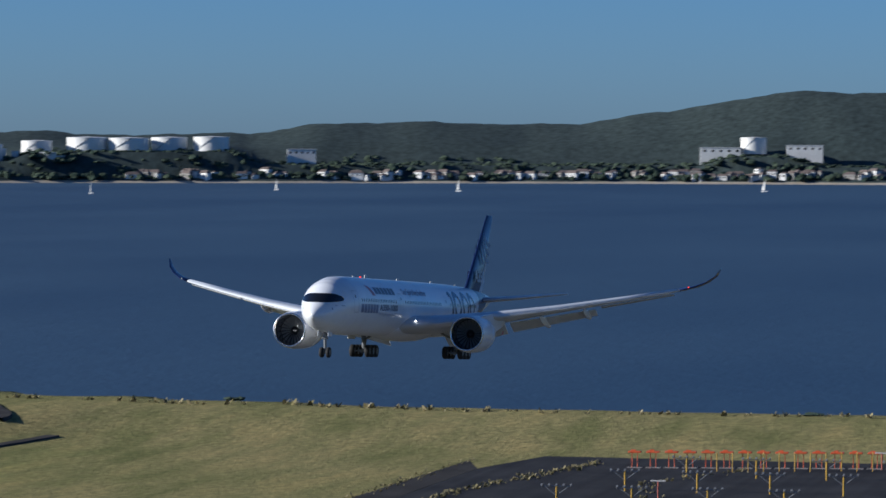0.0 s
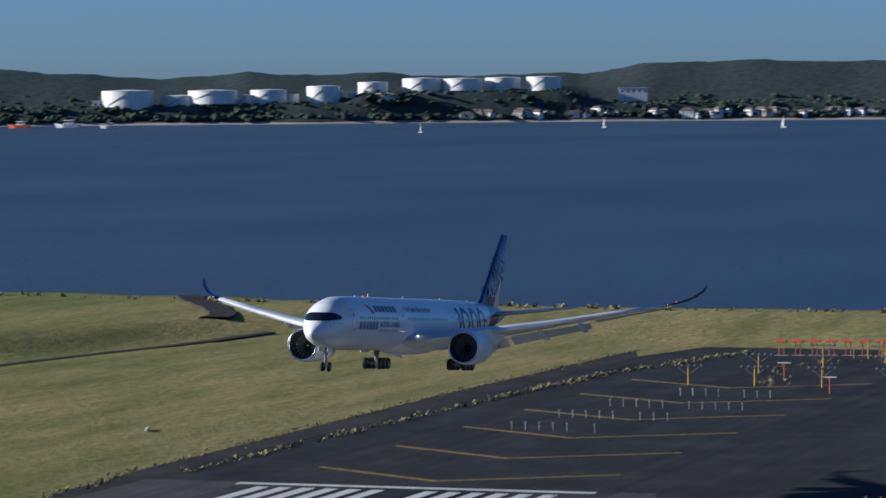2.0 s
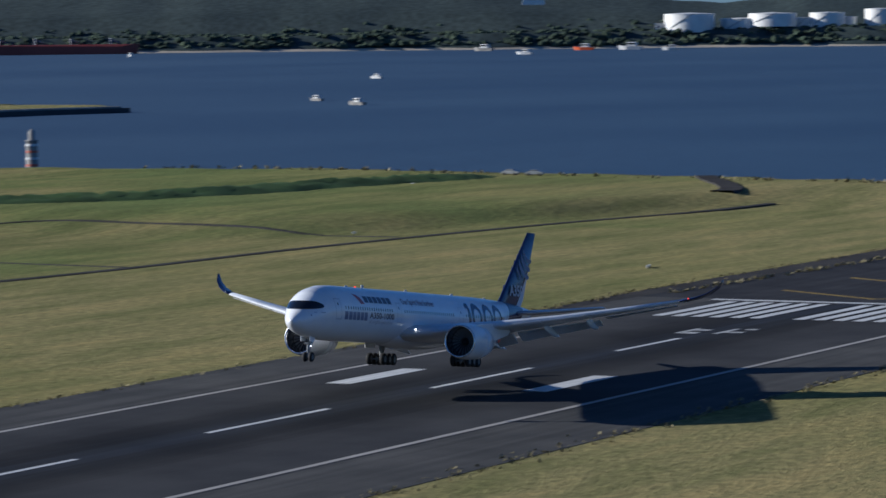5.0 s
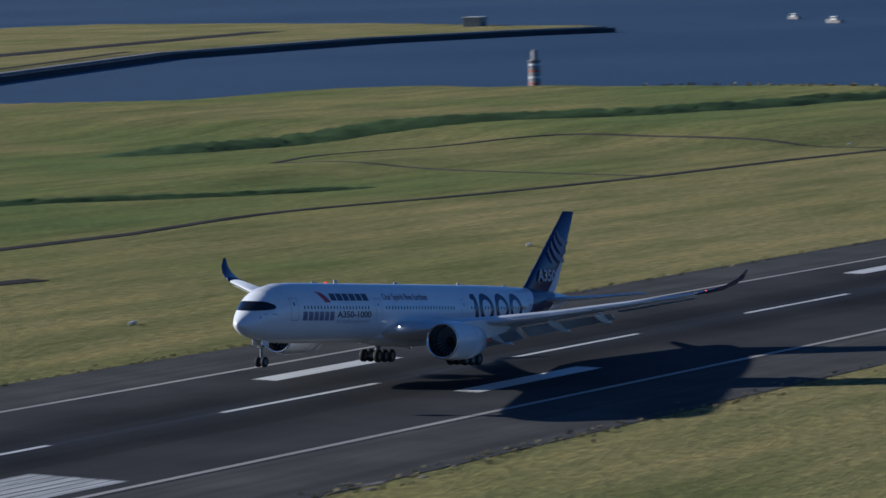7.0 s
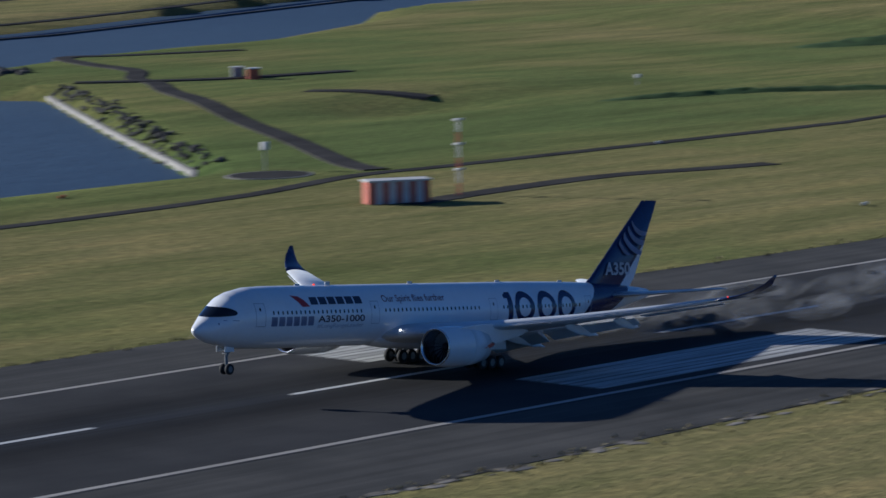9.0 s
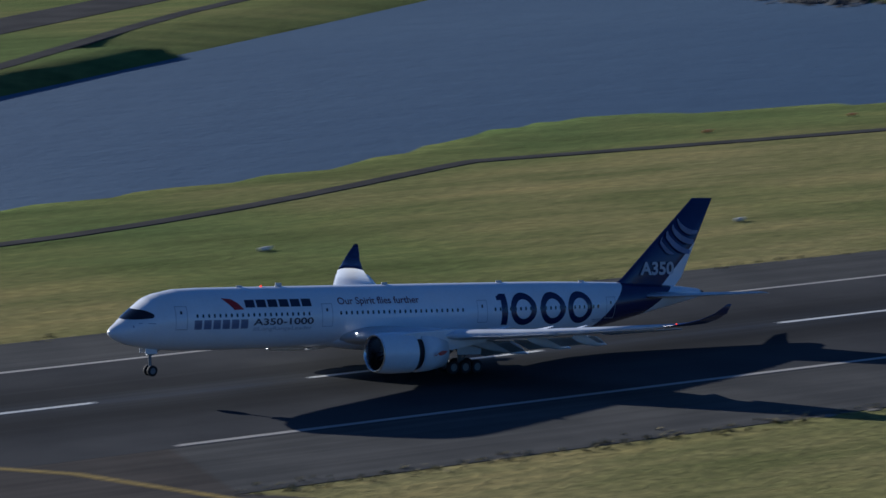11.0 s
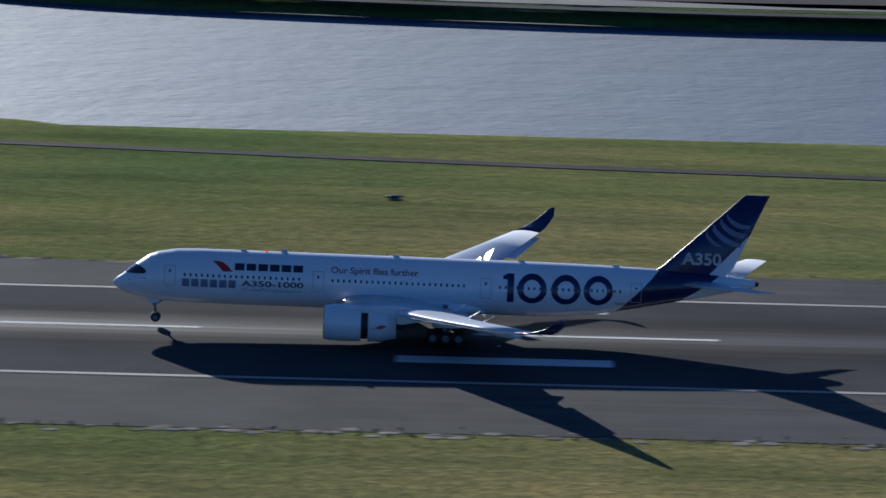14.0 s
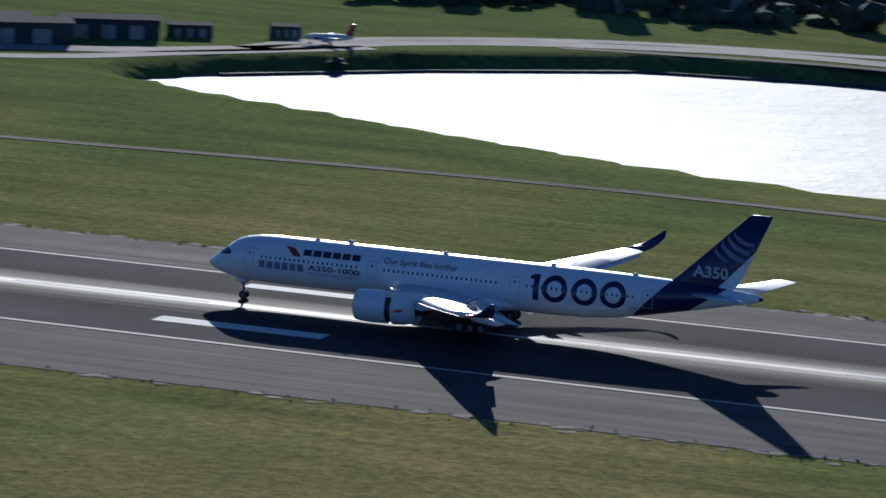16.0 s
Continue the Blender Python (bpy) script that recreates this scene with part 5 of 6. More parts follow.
def antenna_frame(x, y):
    t = thing("antenna_frame", pose(x, y, -0.05), "twin orange posts carrying an orange antenna box", "antenna", "row of orange antennas")
    for k in (-0.45, 0.45):
        bm = bmesh.new()
        rod(bm, (0, k, 0), (0, k, 2.5), 0.07, seg=8)
        part("post", bm, ORANGE, t)
    bm = bmesh.new()
    box(bm, -0.5, 0.5, -1.05, 1.05, 2.45, 2.75, 0.06)
    box(bm, -0.2, 0.2, -0.2, 0.6, 2.7, 2.95, 0.04)
    part("antenna_box", bm, ORANGE, t)
    bm = bmesh.new()
    box(bm, -0.5, 0.5, -1.2, 1.2, 0, 0.12, 0.02)
    part("footing", bm, CONCRETE, t)
    return t


def stub_light(x, y, h=0.95):
    t = thing("stub_light", pose(x, y, -0.02), "short grey stalk with a small approach lamp", "light", "short approach lights")
    bm = bmesh.new()
    rod(bm, (0, 0, 0), (0, 0, h), 0.055, seg=8)
    part("stalk", bm, GREY, t)
    bm = bmesh.new()
    rod(bm, (0, 0, h), (0, 0, h + 0.25), 0.12, 0.16, 8)
    part("lamp", bm, GREY, t)
    return t


def yellow_post(x, y, h):
    t = thing("marker_post", pose(x, y, -0.02), "thin yellow marker post", "post", "yellow marker posts")
    bm = bmesh.new()
    rod(bm, (0, 0, 0), (0, 0, h), 0.09, seg=8)
    part("post", bm, POST_YELLOW, t)
    bm = bmesh.new()
    rod(bm, (0, 0, h), (0, 0, h + 0.18), 0.14, 0.1, 8)
    part("cap", bm, POST_YELLOW, t)
    return t


def build_approach_lights():
    for x, ys in ((1270, (8, -3, -14, -25)), (1297, (3, -8, -19, -30)), (1323, (-2, -13, -24, -35))):
        for y in ys:
            light_pole(x, y)
    light_pole(1352, -36, 5.2, 5.0)
    base = antenna_frame(1338, 9)
    for k in range(1, 19):
        copy_thing(base, pose(1338 + 0.6 * k, 9 - 2.9 * k, -0.05))
    base = yellow_post(1334, -5, 2.9)
    for k in range(1, 15):
        copy_thing(base, pose(1334 + 0.7 * k, -5 - 2.4 * k, -0.02))
    base = stub_light(1250, 2)
    for x, n, y0 in ((1250, 9, 6), (1228, 11, 9), (1208, 9, 11), (1188, 7, 12)):
        for k in range(n):
            if (x, k) != (1250, 0) and k not in (5,):
                copy_thing(base, pose(x - 0.2 * k, y0 - 2.1 * k, -0.02))
    for x, y in ((1286, -4), (1345, -30), (1258, -18)):
        t = thing("obstacle_post", pose(x, y, -0.02), "red post with a flat white top bar", "post", "red obstacle posts")
        bm = bmesh.new()
        rod(bm, (0, 0, 0), (0, 0, 2.6), 0.12, seg=8)
        part("post", bm, RED, t)
        bm = bmesh.new()
        box(bm, -0.1, 0.1, -1.1, 1.1, 2.6, 2.75, 0.02)
        part("top_bar", bm, WHITE, t)


def striped_shelter():
    t = thing("equipment_shelter", pose(845.4, 123.8, -0.1, 0, 0, -30), "low equipment shelter in red and white vertical stripes", "shelter")
    bm = bmesh.new()
    box(bm, -4.6, 4.6, -1.7, 1.7, 0, 3.3, 0.05)
    part("body", bm, WHITE, t)
    for k in range(9):
        for s in (-1, 1):
            bm = bmesh.new()
            x = -4.6 + 9.2 * k / 9
            box(bm, x + 0.03, x + 9.2 / 9 - 0.03, s * 1.7, s * 1.78, 0.05, 3.25, 0.02)
            part("panel", bm, RED if k % 2 == 0 else WHITE, t)
    for s in (-1, 1):
        bm = bmesh.new()
        box(bm, s * 4.6, s * 4.68, -1.65, 1.65, 0.05, 3.25, 0.02)
        part("end_panel", bm, RED, t)
    bm = bmesh.new()
    box(bm, -4.9, 4.9, -2.0, 2.0, 3.3, 3.55, 0.05)
    part("roof", bm, WHITE, t)


def striped_mast():
    t = thing("lattice_mast", pose(858.5, 123.4, -0.1), "slim red and white banded lattice mast with lamps", "mast")
    h, n = 11.4, 6
    for k in range(n):
        bm = bmesh.new()
        z0, z1 = h * k / n, h * (k + 1) / n
        for a in range(3):
            c, s = 0.34 * math.cos(a * 2.094), 0.34 * math.sin(a * 2.094)
            c2, s2 = 0.34 * math.cos((a + 1) * 2.094), 0.34 * math.sin((a + 1) * 2.094)
            rod(bm, (c, s, z0), (c, s, z1), 0.06, seg=6)
            rod(bm, (c, s, z0), (c2, s2, z1), 0.035, seg=5)
        part("mast_section", bm, RED if k % 2 == 0 else WHITE, t)
    for z in (3.8, 7.6, 11.2):
        bm = bmesh.new()
        box(bm, -0.7, 0.7, -0.5, 0.5, z, z + 0.3, 0.05)
        part("lamp_platform", bm, WHITE, t)


def sensor_post(x, y, h):
    t = thing("sensor_post", pose(x, y, -0.1), "white instrument post on the grass", "post", "white instrument posts")
    bm = bmesh.new()
    rod(bm, (0, 0, 0), (0, 0, h * 0.75), 0.12, seg=8)
    part("post", bm, GREY, t)
    bm = bmesh.new()
    box(bm, -0.55, 0.55, -0.45, 0.45, h * 0.72, h, 0.08)
    part("cabinet", bm, WHITE, t)


def shore_beacon():
    t = thing("shore_beacon", pose(1539.3, 423.4, -3.2), "weathered grey-white cylindrical beacon tower at the water's edge", "beacon tower")
    bm = bmesh.new()
    lathe(bm, [(0, 2.7), (0.9, 2.6), (1.0, 1.8), (9.6, 1.65), (9.7, 1.95), (10.0, 1.95), (10.0, 1.0), (12.6, 0.95), (13.4, 0.1)], 20, Matrix.Rotation(radians(-90), 4, "Y"))
    part("tower", bm, CONCRETE, t, "", True)
    for k in range(4):
        bm = bmesh.new()
        lathe(bm, [(2.2 + k * 2, 1.83), (2.9 + k * 2, 1.8)], 20, Matrix.Rotation(radians(-90), 4, "Y"))
        part("band", bm, WHITE if k % 2 else RED, t)
    bm = bmesh.new()
    box(bm, -5.5, 3, -2.5, 2.5, 0, 0.8, 0.2)
    part("base", bm, CONCRETE, t)


def small_hut(name, x, y, turn, w, d, h, wall, label):
    t = thing(name, pose(x, y, -0.05, 0, 0, turn), label, "hut", "service huts")
    bm = bmesh.new()
    box(bm, -w / 2, w / 2, -d / 2, d / 2, 0, h, 0.05)
    part("wall", bm, wall, t)
    bm = bmesh.new()
    box(bm, -w * 0.54, w * 0.54, -d * 0.56, d * 0.56, h, h + 0.25, 0.05)
    part("roof", bm, WHITE, t)
    bm = bmesh.new()
    box(bm, -w * 0.12, w * 0.12, -d / 2 - 0.05, -d / 2 + 0.02, 0.05, min(2.1, h * 0.8))
    part("door", bm, SHED_DARK, t)
    return t


def car(x, y, z, turn, label):
    t = thing("parked_car", pose(x, y, z, 0, 0, turn), label, "car", "cars on the bank")
    bm = bmesh.new()
    prof = [(-2.2, 0.35), (-2.25, 0.8), (-1.9, 0.95), (-1.3, 1.0), (-0.8, 1.45), (0.8, 1.48), (1.5, 1.0), (2.2, 0.85), (2.25, 0.4)]
    l = [bm.verts.new((a, -0.85 + (0.12 if b > 1.2 else 0), b)) for a, b in prof]
    r = [bm.verts.new((a, 0.85 - (0.12 if b > 1.2 else 0), b)) for a, b in prof]
    bm.faces.new(l)
    bm.faces.new(r)
    for k in range(len(prof)):
        bm.faces.new((l[k], l[(k + 1) % len(prof)], r[(k + 1) % len(prof)], r[k]))
    bmesh.ops.recalc_face_normals(bm, faces=bm.faces)
    part("body", bm, CAR_PAINT, t)
    bm = bmesh.new()
    box(bm, -0.95, 1.0, -0.8, 0.8, 1.03, 1.38, 0.05)
    part("window", bm, GLASS_DARK, t)
    for a in (-1.4, 1.4):
        for s in (-0.8, 0.8):
            bm = bmesh.new()
            rod(bm, (a, s - 0.1, 0.33), (a, s + 0.1, 0.33), 0.33, seg=14)
            part("wheel", bm, RUBBER, t)


def sign(x, y, w, label):
    t = thing("airfield_sign", pose(x, y, -0.05, 0, 0, 100), label, "sign", "yellow airfield signs")
    bm = bmesh.new()
    box(bm, -w / 2, w / 2, -0.12, 0.12, 0.25, 1.15, 0.03)
    part("panel", bm, SIGN_YELLOW, t)
    for s in (-1, 1):
        bm = bmesh.new()
        rod(bm, (s * w * 0.35, 0, 0), (s * w * 0.35, 0, 0.3), 0.05, seg=6)
        part("leg", bm, GREY, t)
    for k in (-0.2, 0.12):
        bm = bmesh.new()
        box(bm, k * w, k * w + w * 0.18, -0.135, -0.12, 0.45, 0.95)
        part("lettering_bar", bm, SHED_DARK, t)


def ground_marker(x, y, mat, label, w=1.6, h=0.5):
    t = thing("ground_marker", pose(x, y, -0.06, 0, 0, 20), label, "marker", "small ground markers")
    bm = bmesh.new()
    box(bm, -w / 2, w / 2, -0.25, 0.25, 0.1, h, 0.08)
    part("board", bm, mat, t)
    bm = bmesh.new()
    box(bm, -w * 0.4, w * 0.4, -0.1, 0.1, 0, 0.12)
    part("foot", bm, CONCRETE, t)


def taxiing_plane():
    t = thing("taxiing_aircraft", pose(197.7, 284.3, 0.0, 0, 0, 28), "small blue and white airliner standing on the far taxiway", "airplane")
    bm = bmesh.new()
    rings = lathe(bm, [(-5.0, 0.05), (-4.6, 0.35), (-3.8, 0.6), (-2.5, 0.7), (2.6, 0.7), (4.2, 0.45), (5.2, 0.12)], 16, Matrix.Translation((0, 0, 1.5)))
    part("fuselage", bm, WHITE, t, "", True)
    bm = bmesh.new()
    lathe(bm, [(-4.2, 0.5), (-2.5, 0.715), (4.0, 0.5)], 16, Matrix.Translation((0, 0, 1.42)) @ Matrix.Diagonal((1, 1.01, 0.8, 1)))
    part("belly", bm, NAVY, t, "blue belly")
    for s in (-1, 1):
        bm = bmesh.new()
        v = [bm.verts.new(c) for c in ((-1.2, s * 0.5, 1.3), (0.9, s * 0.5, 1.3), (1.7, s * 5, 1.7), (0.9, s * 5, 1.7))]
        w = [bm.verts.new(q.co + Vector((0, 0, 0.12))) for q in v]
        bm.faces.new(v)
        bm.faces.new(w)
        for k in range(4):
            bm.faces.new((v[k], v[(k + 1) % 4], w[(k + 1) % 4], w[k]))
        bmesh.ops.recalc_face_normals(bm, faces=bm.faces)
        part("wing", bm, WHITE, t)
        bm = bmesh.new()
        lathe(bm, [(-1.6, 0.3), (-1.2, 0.36), (0.2, 0.3), (0.7, 0.15)], 12, Matrix.Translation((0, s * 1.9, 1.0)))
        part("engine", bm, WHITE, t)
    bm = bmesh.new()
    prof = [(3.4, 1.9), (4.6, 4.2), (5.5, 4.2), (5.1, 1.8)]
    l = [bm.verts.new((a, -0.08, b)) for a, b in prof]
    r = [bm.verts.new((a, 0.08, b)) for a, b in prof]
    bm.faces.new(l)
    bm.faces.new(r)
    for k in range(4):
        bm.faces.new((l[k], l[(k + 1) % 4], r[(k + 1) % 4], r[k]))
    bmesh.ops.recalc_face_normals(bm, faces=bm.faces)
    part("fin", bm, LOGO_RED, t, "red tail fin")
    for x, y in ((-3.6, 0), (0.4, 0.9), (0.4, -0.9)):
        bm = bmesh.new()
        rod(bm, (x, y, 0.2), (x, y, 1.1), 0.08, seg=6)
        rod(bm, (x, y - 0.15, 0.25), (x, y + 0.15, 0.25), 0.25, seg=10)
        part("wheel", bm, RUBBER, t)


def shed(x, y, turn, w, d, h, mat, label):
    t = thing("airport_shed", pose(x, y, -0.1, 0, 0, turn), label, "shed", "airport sheds")
    bm = bmesh.new()
    box(bm, -w / 2, w / 2, -d / 2, d / 2, 0, h, 0.03)
    part("wall", bm, mat, t)
    bm = bmesh.new()
    v = [bm.verts.new(c) for c in ((-w * .52, -d * .55, h), (w * .52, -d * .55, h), (w * .52, 0, h + d * .12), (-w * .52, 0, h + d * .12), (-w * .52, d * .55, h), (w * .52, d * .55, h))]
    bm.faces.new((v[0], v[1], v[2], v[3]))
    bm.faces.new((v[3], v[2], v[5], v[4]))
    bm.faces.new((v[1], v[5], v[2]))
    bm.faces.new((v[0], v[3], v[4]))
    part("roof", bm, SHED_DARK, t)
    for k in range(3):
        bm = bmesh.new()
        x0 = -w * 0.36 + k * w * 0.28
        box(bm, x0, x0 + w * 0.14, -d / 2 - 0.04, -d / 2 + 0.02, 0.05, h * 0.7)
        part("door", bm, SHED_DARK if mat is not SHED_DARK else CONCRETE, t)


def build_inland_woods():
    rng = random.Random(9)
    bm = bmesh.new()
    for _ in range(1300):
        u = rng.random()
        x, y = -170 + 780 * u, 338 + 85 * u + 100 * rng.random() ** 0.8
        clump(bm, (x, y, -0.5), rng.uniform(4, 9), rng.uniform(4, 10) * (0.6 + 0.5 * (y - 338) / 190), rng, 2)
    tagged(new("inland_trees", mesh_of("inland_trees", bm, LEAVES)), "dark green belt of trees behind the airfield", "trees", kind="stuff")
    for k in range(26):
        u = rng.random()
        x, y = -130 + 660 * u, 350 + 85 * u + 60 * rng.random()
        small_hut("town_building", x, y, rng.uniform(0, 90), rng.uniform(5, 11), rng.uniform(4, 7), rng.uniform(6, 14), rng.choice((WHITE, CONCRETE, TANK_WHITE)), "pale building among the trees behind the airfield")


def tuft(bm, p, s, rng):
    for _ in range(4):
        a = rng.uniform(0, 6.28)
        d = Vector((math.cos(a), math.sin(a), 0)) * s * rng.uniform(0.3, 0.9)
        q = Vector(p)
        w = Vector((-d.y, d.x, 0)) * 0.55
        top = q + d * 0.8 + Vector((0, 0, s * rng.uniform(0.35, 0.8)))
        v = [bm.verts.new(c) for c in (q - w, q + w, top + w * 0.3, top - w * 0.3)]
        bm.faces.new(v)


def build_tufts():
    rng = random.Random(3)
    edges = [([(240, 39.8), (430, 36.8), (640, 38.8), (770, 38.3), (900, 35.3), (1040, 35.3), (1120, 41.3), (1240, 41.3), (1345, 38)], 1300, 0.9, 0.34),
             ([(200, -53), (360, -48.3), (506, -48)], 260, 1.5, 0.3), ([(560, -47.5), (640, -47.3), (760, -43.3), (870, -41.3), (1005, -41.3), (1075, -41.3)], 1100, 1.3, 0.36),
             ([(1075, -40), (1090, -52), (1150, -66), (1240, -78), (1375, -75)], 500, 1.4, 0.45), ([(1120, 34), (1230, 31), (1290, 27), (1345, 16)], 420, 0.7, 0.6),
             ([(1270, -5), (1310, 2), (1340, -10)], 90, 1.2, 0.5), ([(1418, -100), (1412, 40), (1421, 144), (1450, 266), (1452, 335)], 260, 2.5, 0.9)]
    bm = bmesh.new()
    for pts, n, spread, size in edges:
        for _ in range(n):
            k = rng.randrange(len(pts) - 1)
            u = rng.random()
            x = pts[k][0] * (1 - u) + pts[k + 1][0] * u + rng.gauss(0, 1)
            y = pts[k][1] * (1 - u) + pts[k + 1][1] * u + rng.gauss(0, spread)
            z = float(land_height(np.array([x]), np.array([y]))[0])
            tuft(bm, (x, y, max(z, -0.1)), size * rng.uniform(0.5, 1.6), rng)
    tagged(new("edge_tufts", mesh_of("edge_tufts", bm, SHRUB)), "dry grass tufts along the pavement edges", "grass", kind="stuff")
    bm = bmesh.new()
    for pts, n in (([(200, -53.3), (360, -48.4), (505, -48)], 150), ([(620, -47.3), (700, -45.5), (790, -43)], 90), ([(-20, 40.4), (240, 39.6), (400, 37)], 260)):
        for _ in range(n):
            k = rng.randrange(len(pts) - 1)
            u = rng.random()
            x = pts[k][0] * (1 - u) + pts[k + 1][0] * u
            y = pts[k][1] * (1 - u) + pts[k + 1][1] * u + rng.gauss(0, 0.7)
            s = rng.uniform(0.15, 0.9)
            bmesh.ops.create_icosphere(bm, subdivisions=1, radius=1, matrix=Matrix.Translation((x, y, -0.03)) @ Matrix.Diagonal((s * 1.6, s, 0.06, 1)))
    tagged(new("edge_gravel", mesh_of("edge_gravel", bm, GRAVEL)), "pale broken gravel along the pavement edge", "gravel", kind="stuff")


def build_rocks():
    rng = random.Random(8)
    bm = bmesh.new()
    for _ in range(620):
        u = rng.random()
        if rng.random() < 0.66:
            x, y = 956.5 + 62.4 * u + rng.gauss(0, 2), 400.5 + 17.6 * u + rng.gauss(0, 7)
        else:
            x, y = 986.1 - 111.6 * u + 5 + rng.gauss(0, 1.6), 363.7 - 164.7 * u + rng.gauss(0, 1.6)
        s = rng.uniform(0.35, 0.9) if y < 372 else rng.uniform(0.8, 1.9)
        vs = bmesh.ops.create_icosphere(bm, subdivisions=1, radius=s, matrix=Matrix.Translation((x, y, max(-3.2, float(land_height(np.array([x]), np.array([y]))[0])))) @ Matrix.Diagonal((1, 1, 0.7, 1)))["verts"]
        for v in vs:
            v.co += Vector((rng.uniform(-1, 1), rng.uniform(-1, 1), rng.uniform(-1, 1))) * s * 0.22
    tagged(new("breakwater_rocks", mesh_of("breakwater_rocks", bm, ROCK)), "dark tumbled rocks of a breakwater in the inlet", "rocks", kind="stuff")


def build_bushes():
    rng = random.Random(21)
    for x, y, w, h in ((1421.5, 20.1, 5, 1.3), (1422.3, 41.5, 3, 0.8), (1416.5, -9.4, 3, 0.9), (1428.5, 102.2, 2.4, 0.8), (1407.7, -39.6, 3.4, 1.0), (206, 266.3, 3.4, 2.0)):
        bm = bmesh.new()
        z = float(land_height(np.array([x]), np.array([y]))[0])
        clump(bm, (0, 0, 0), w, h, rng, 7)
        ob = new("bush", mesh_of("bush", bm, LEAVES))
        ob.location = (x, y, z - 0.1)
        tagged(ob, "low dark bush on the grass", "bush", "bushes on the bank")


def smoke_puffs():
    """Soft lumps of tyre smoke that rise behind the wheels."""
    out = []
    rng = random.Random(4)
    for k in range(7):
        bm = bmesh.new()
        for _ in range(5):
            c = Vector((rng.uniform(-7, 7), rng.uniform(-2, 2), rng.uniform(-0.3, 0.8)))
            bmesh.ops.create_icosphere(bm, subdivisions=3, radius=1, matrix=Matrix.Translation(c) @ Matrix.Diagonal((rng.uniform(4, 8), rng.uniform(1.5, 2.6), rng.uniform(0.7, 1.4), 1)))
        ob = new("tyre_smoke", mesh_of("tyre_smoke", bm, SMOKE, True))
        tagged(ob, "thin pale puff of tyre smoke over the runway", "smoke", "touchdown smoke")
        out.append(ob)
    return out


build_approach_lights()
striped_shelter()
striped_mast()
sensor_post(872.3, 178.8, 4.6)
sensor_post(1384.6, 216.1, 3.4)
sensor_post(1049, 249.8, 2.6)
pavement("turning_circle", slab([(866 + 7.5 * math.cos(a), 171.4 + 6.5 * math.sin(a)) for a in np.linspace(0, 6.28, 40, endpoint=False)], -0.3, 0.06), PALE_CONCRETE, "pale kerbed ring on the grass")
pavement("turning_circle_bed", slab([(866 + 6.9 * math.cos(a), 171.4 + 5.9 * math.sin(a)) for a in np.linspace(0, 6.28, 40, endpoint=False)], -0.3, 0.1), OLD_ASPHALT, "dark earth inside the ring")
shore_beacon()
small_hut("service_hut", 1026.1, 339.8, 50, 2.8, 2.6, 2.3, RED, "small red and white service hut")
small_hut("service_hut", 1028.4, 347.2, 50, 3.0, 2.4, 2.2, GREY, "small grey service cabin")
small_hut("spit_hut", 2151.2, 846.6, 20, 15, 9, 4.5, CONCRETE, "pale flat-roofed hut on the spit")
small_hut("spit_hut", 1995.1, 1112.8, 20, 8, 8, 4.0, RED, "faded red hut on the far runway strip")
car(1432, 206.7, 3.15, 100, "pale car parked on top of the bank")
car(1433.6, 214.1, 3.15, 96, "grey estate car parked on top of the bank")
for x, y, w in ((1009.2, -48.6, 2.6), (1083.8, -63.1, 2.4), (1118.6, -66.5, 2.4)):
    sign(x, y, w, "yellow airfield sign on two short legs")
for x, y, m, lb, w in ((1173.4, 61.6, WHITE, "flat white marker board in the grass", 3.0), (822.4, 171.2, ORANGE, "small orange marker by the water", 1.4), (791.1, 166.3, ORANGE, "small orange marker by the road", 1.2),
                       (758.1, 160.5, ORANGE, "small orange marker by the road", 1.2), (698.8, 71, WHITE, "low white marker in the grass", 1.5), (636.3, 84.6, WHITE, "low white marker in the grass", 1.8),
                       (878.9, 63.9, WHITE, "low white marker in the grass", 1.4), (996.7, 80.8, WHITE, "low white marker in the grass", 1.2), (419.8, 84.9, NAVY, "low blue marker in the grass", 2.0),
                       (1246, 157.7, WHITE, "low white marker in the grass", 1.0), (943.5, 156.1, WHITE, "low white marker by the road", 1.4)):
    ground_marker(x, y, m, lb, w)
taxiing_plane()
for x, y, a, w, d, h, m in ((145.7, 243.4, 35, 26, 7, 4.2, SHED_DARK), (158.3, 264.7, 30, 20, 6, 4.0, SHED_DARK), (170.2, 277.8, 30, 9, 4, 2.6, SHED_DARK), (185.4, 291.6, 30, 6, 4, 2.4, SHED_DARK), (122.6, 222.1, 35, 22, 6, 2.5, SHED_DARK), (134, 257.6, 35, 18, 6, 3.4, GREY)):
    shed(x, y, a, w, d, h, m, "long dark airport shed with a low roof")
build_inland_woods()
build_rocks()
build_bushes()
build_tufts()
puffs = smoke_puffs()


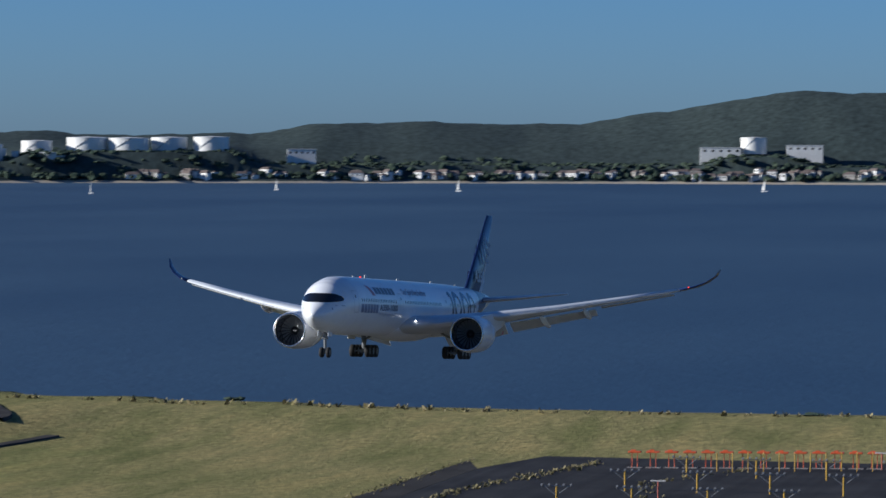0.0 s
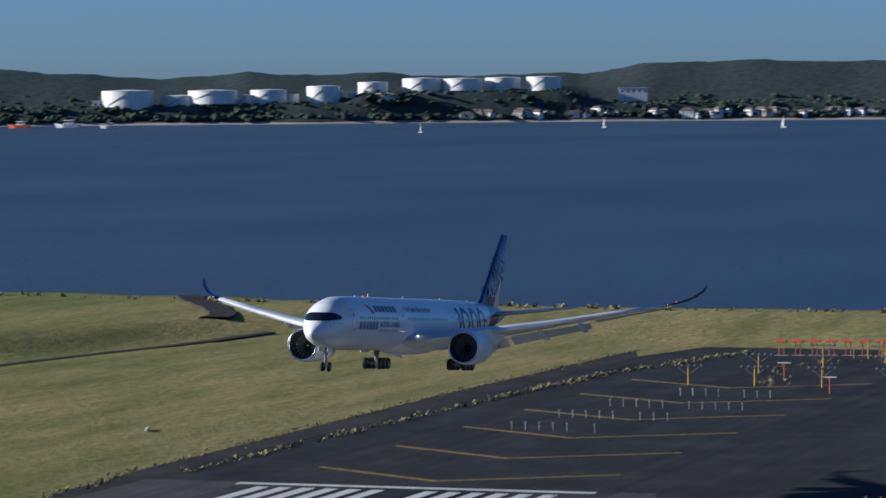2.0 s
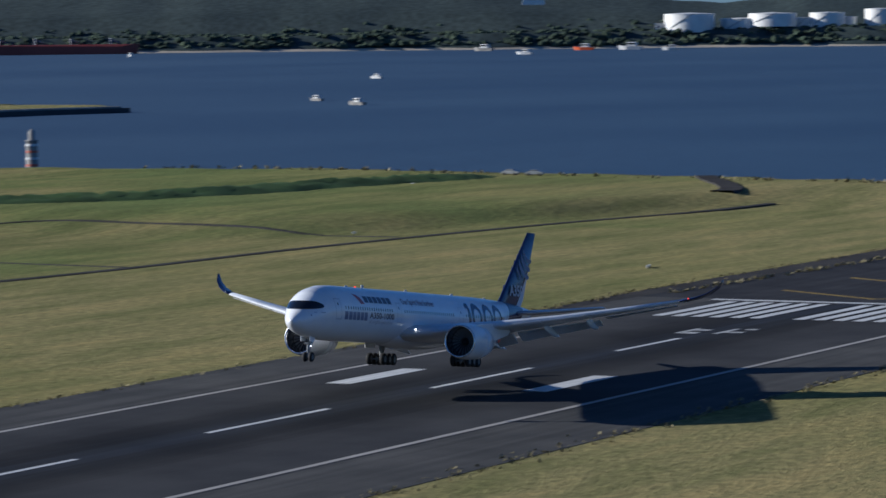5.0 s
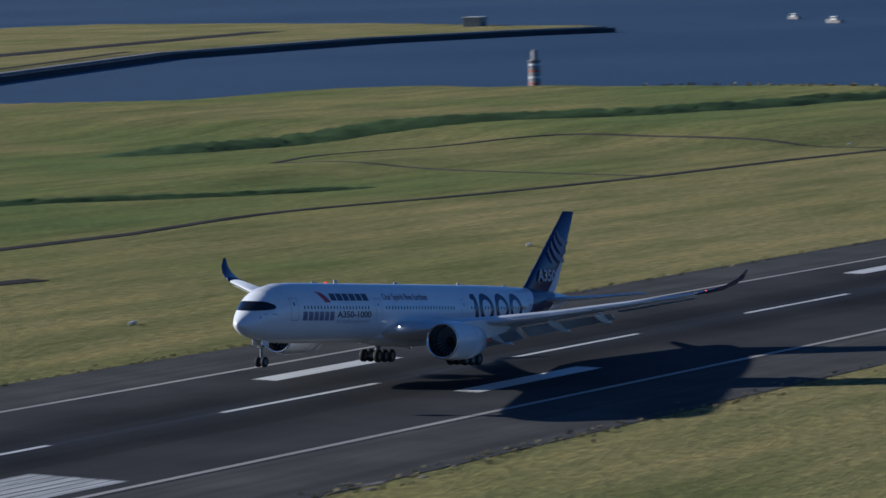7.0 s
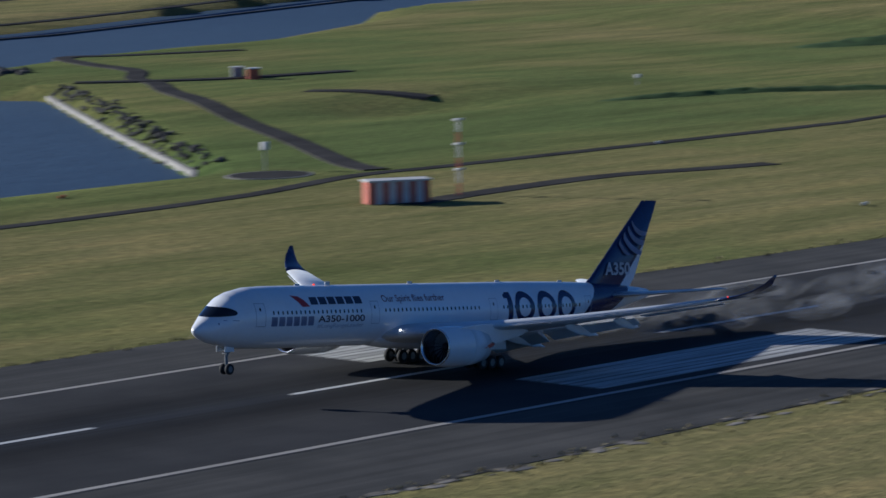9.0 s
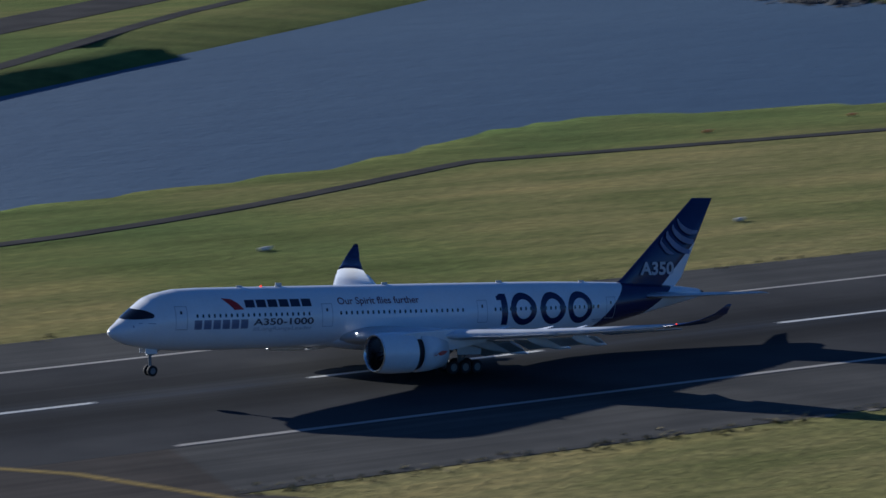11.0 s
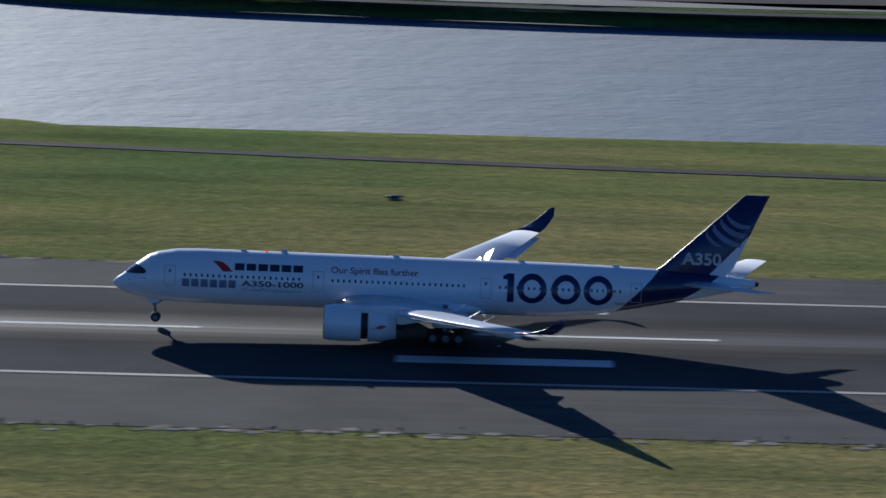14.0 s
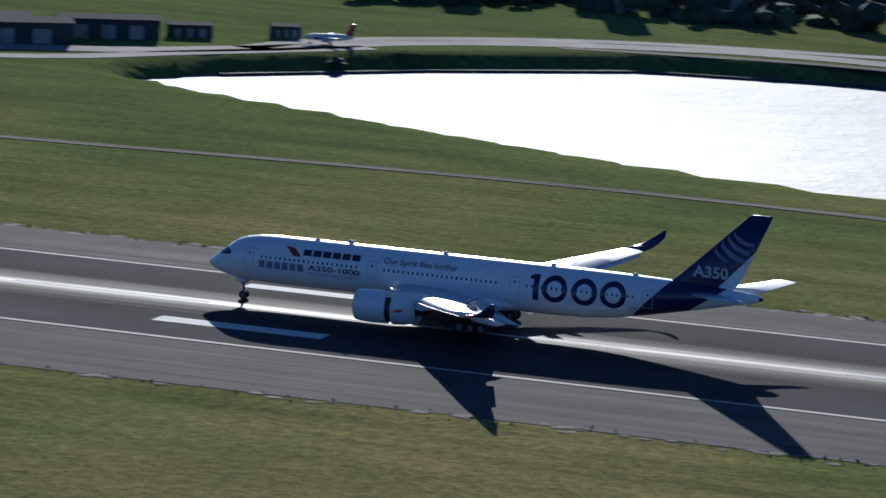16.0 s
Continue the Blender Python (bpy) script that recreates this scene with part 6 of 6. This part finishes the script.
# ---- what moves ----
AIRCRAFT_ROWS = [
    (0, 1139.18, -2.10, 28.84, 3.24, -1.83, 0.22),
    (0.5, 1128.40, -2.93, 25.56, 3.38, -1.24, 0.30),
    (1, 1122.02, -3.11, 21.93, 3.49, -0.77, 0.17),
    (1.5, 1111.17, -3.10, 18.47, 3.63, -0.09, 0.18),
    (2, 1102.69, -3.31, 15.02, 3.90, 0.37, -0.01),
    (2.5, 1085.36, -2.71, 11.84, 4.36, 1.08, 0.02),
    (3, 1068.43, -2.78, 8.86, 4.63, 1.48, 0.27),
    (3.5, 1048.43, -2.49, 6.32, 5.01, 2.19, 0.29),
    (4, 1023.65, -2.19, 4.68, 5.39, 3.08, 0.14),
    (4.5, 995.56, -1.94, 3.70, 5.71, 3.95, -0.09),
    (5, 965.63, -1.78, 3.13, 5.90, 4.60, -0.29),
    (5.5, 935.32, -1.77, 2.73, 5.89, 4.82, -0.37),
    (6, 906.24, -1.38, 2.14, 5.98, 5.25, -0.43),
    (6.5, 875.29, -1.93, 1.92, 5.63, 4.73, -0.35),
    (7, 845.10, -1.80, 1.57, 5.49, 4.97, -0.13),
    (7.5, 815.60, -1.16, 1.05, 5.58, 5.02, -0.12),
    (8, 784.75, -1.35, 0.64, 5.95, 4.89, -0.46),
    (8.5, 755.81, 0.75, 0.02, 5.84, 4.16, -0.70),
    (9, 724.87, 1.63, 0.03, 5.23, 3.10, -0.65),
    (9.5, 694.38, 1.11, 0.02, 5.09, 2.80, -0.60),
    (10, 666.76, -0.09, 0.02, 4.75, 2.60, -0.70),
    (10.5, 637.25, -0.92, 0.00, 4.60, 2.50, -0.80),
    (11, 607.09, -1.63, 0.00, 4.51, 2.50, -0.85),
    (11.5, 576.69, -2.09, 0.00, 4.36, 2.40, -0.85),
    (12, 546.45, -2.16, 0.00, 3.70, 2.20, -0.80),
    (12.5, 516.77, -1.73, 0.00, 3.01, 1.80, -0.70),
    (13, 486.48, -0.49, 0.00, 2.28, 1.10, -0.50),
    (13.5, 458.25, -0.26, 0.00, 1.49, 0.30, -0.15),
    (14, 427.84, 0.32, 0.00, 0.84, 0.00, 0.00),
    (14.5, 399.65, 1.03, 0.00, 0.24, -0.10, 0.00),
    (15, 369.07, 2.12, 0.02, 0.00, -0.20, -0.10),
    (15.5, 345.26, 3.70, 0.02, 0.00, -0.30, -0.10),
    (16, 331.18, 4.71, 0.01, 0.00, -0.40, 0.00),
]


def motions():
    for k, ob in enumerate(puffs):
        t0, x, y = 7.85 + 0.14 * k, 797 - 8.5 * k, -5.3 if k % 2 else 5.3
        walk(ob, [(0, pose(x, y, -5)), (t0 - 0.1, pose(x, y, -5)), (t0 + 0.2, pose(x + 1, y, 0.7)), (t0 + 1.2, pose(x + 3, y - 0.5, 1.6)), (16, pose(x + 12, y - 3, 4.5))])
    walk(airliner, [(t, pose(x, y, z, roll, pitch, crab)) for t, x, y, z, pitch, crab, roll in AIRCRAFT_ROWS])
    for wing, sy in wings:
        root = Matrix.Translation((0, sy * 3.0, 4.2))
        walk(wing, [(t, root @ pose(0, 0, 0, -sy * a, 0, 0) @ root.inverted()) for t, a in ((0, 0), (8.6, 0), (10.2, 1.6), (12.3, 3.6), (16, 3.9))])
    for s in sleeves:
        walk(s, [(t, pose(d, 0, 0)) for t, d in ((0, 0), (9.5, 0), (10.3, 0.75), (16, 0.75))])
    for s, h in spoilers:
        walk(s, [(t, Matrix.Translation(h) @ pose(0, 0, 0, 0, a, 0)) for t, a in ((0, 0), (10.2, 0), (11.6, -38), (16, -38))])


motions()
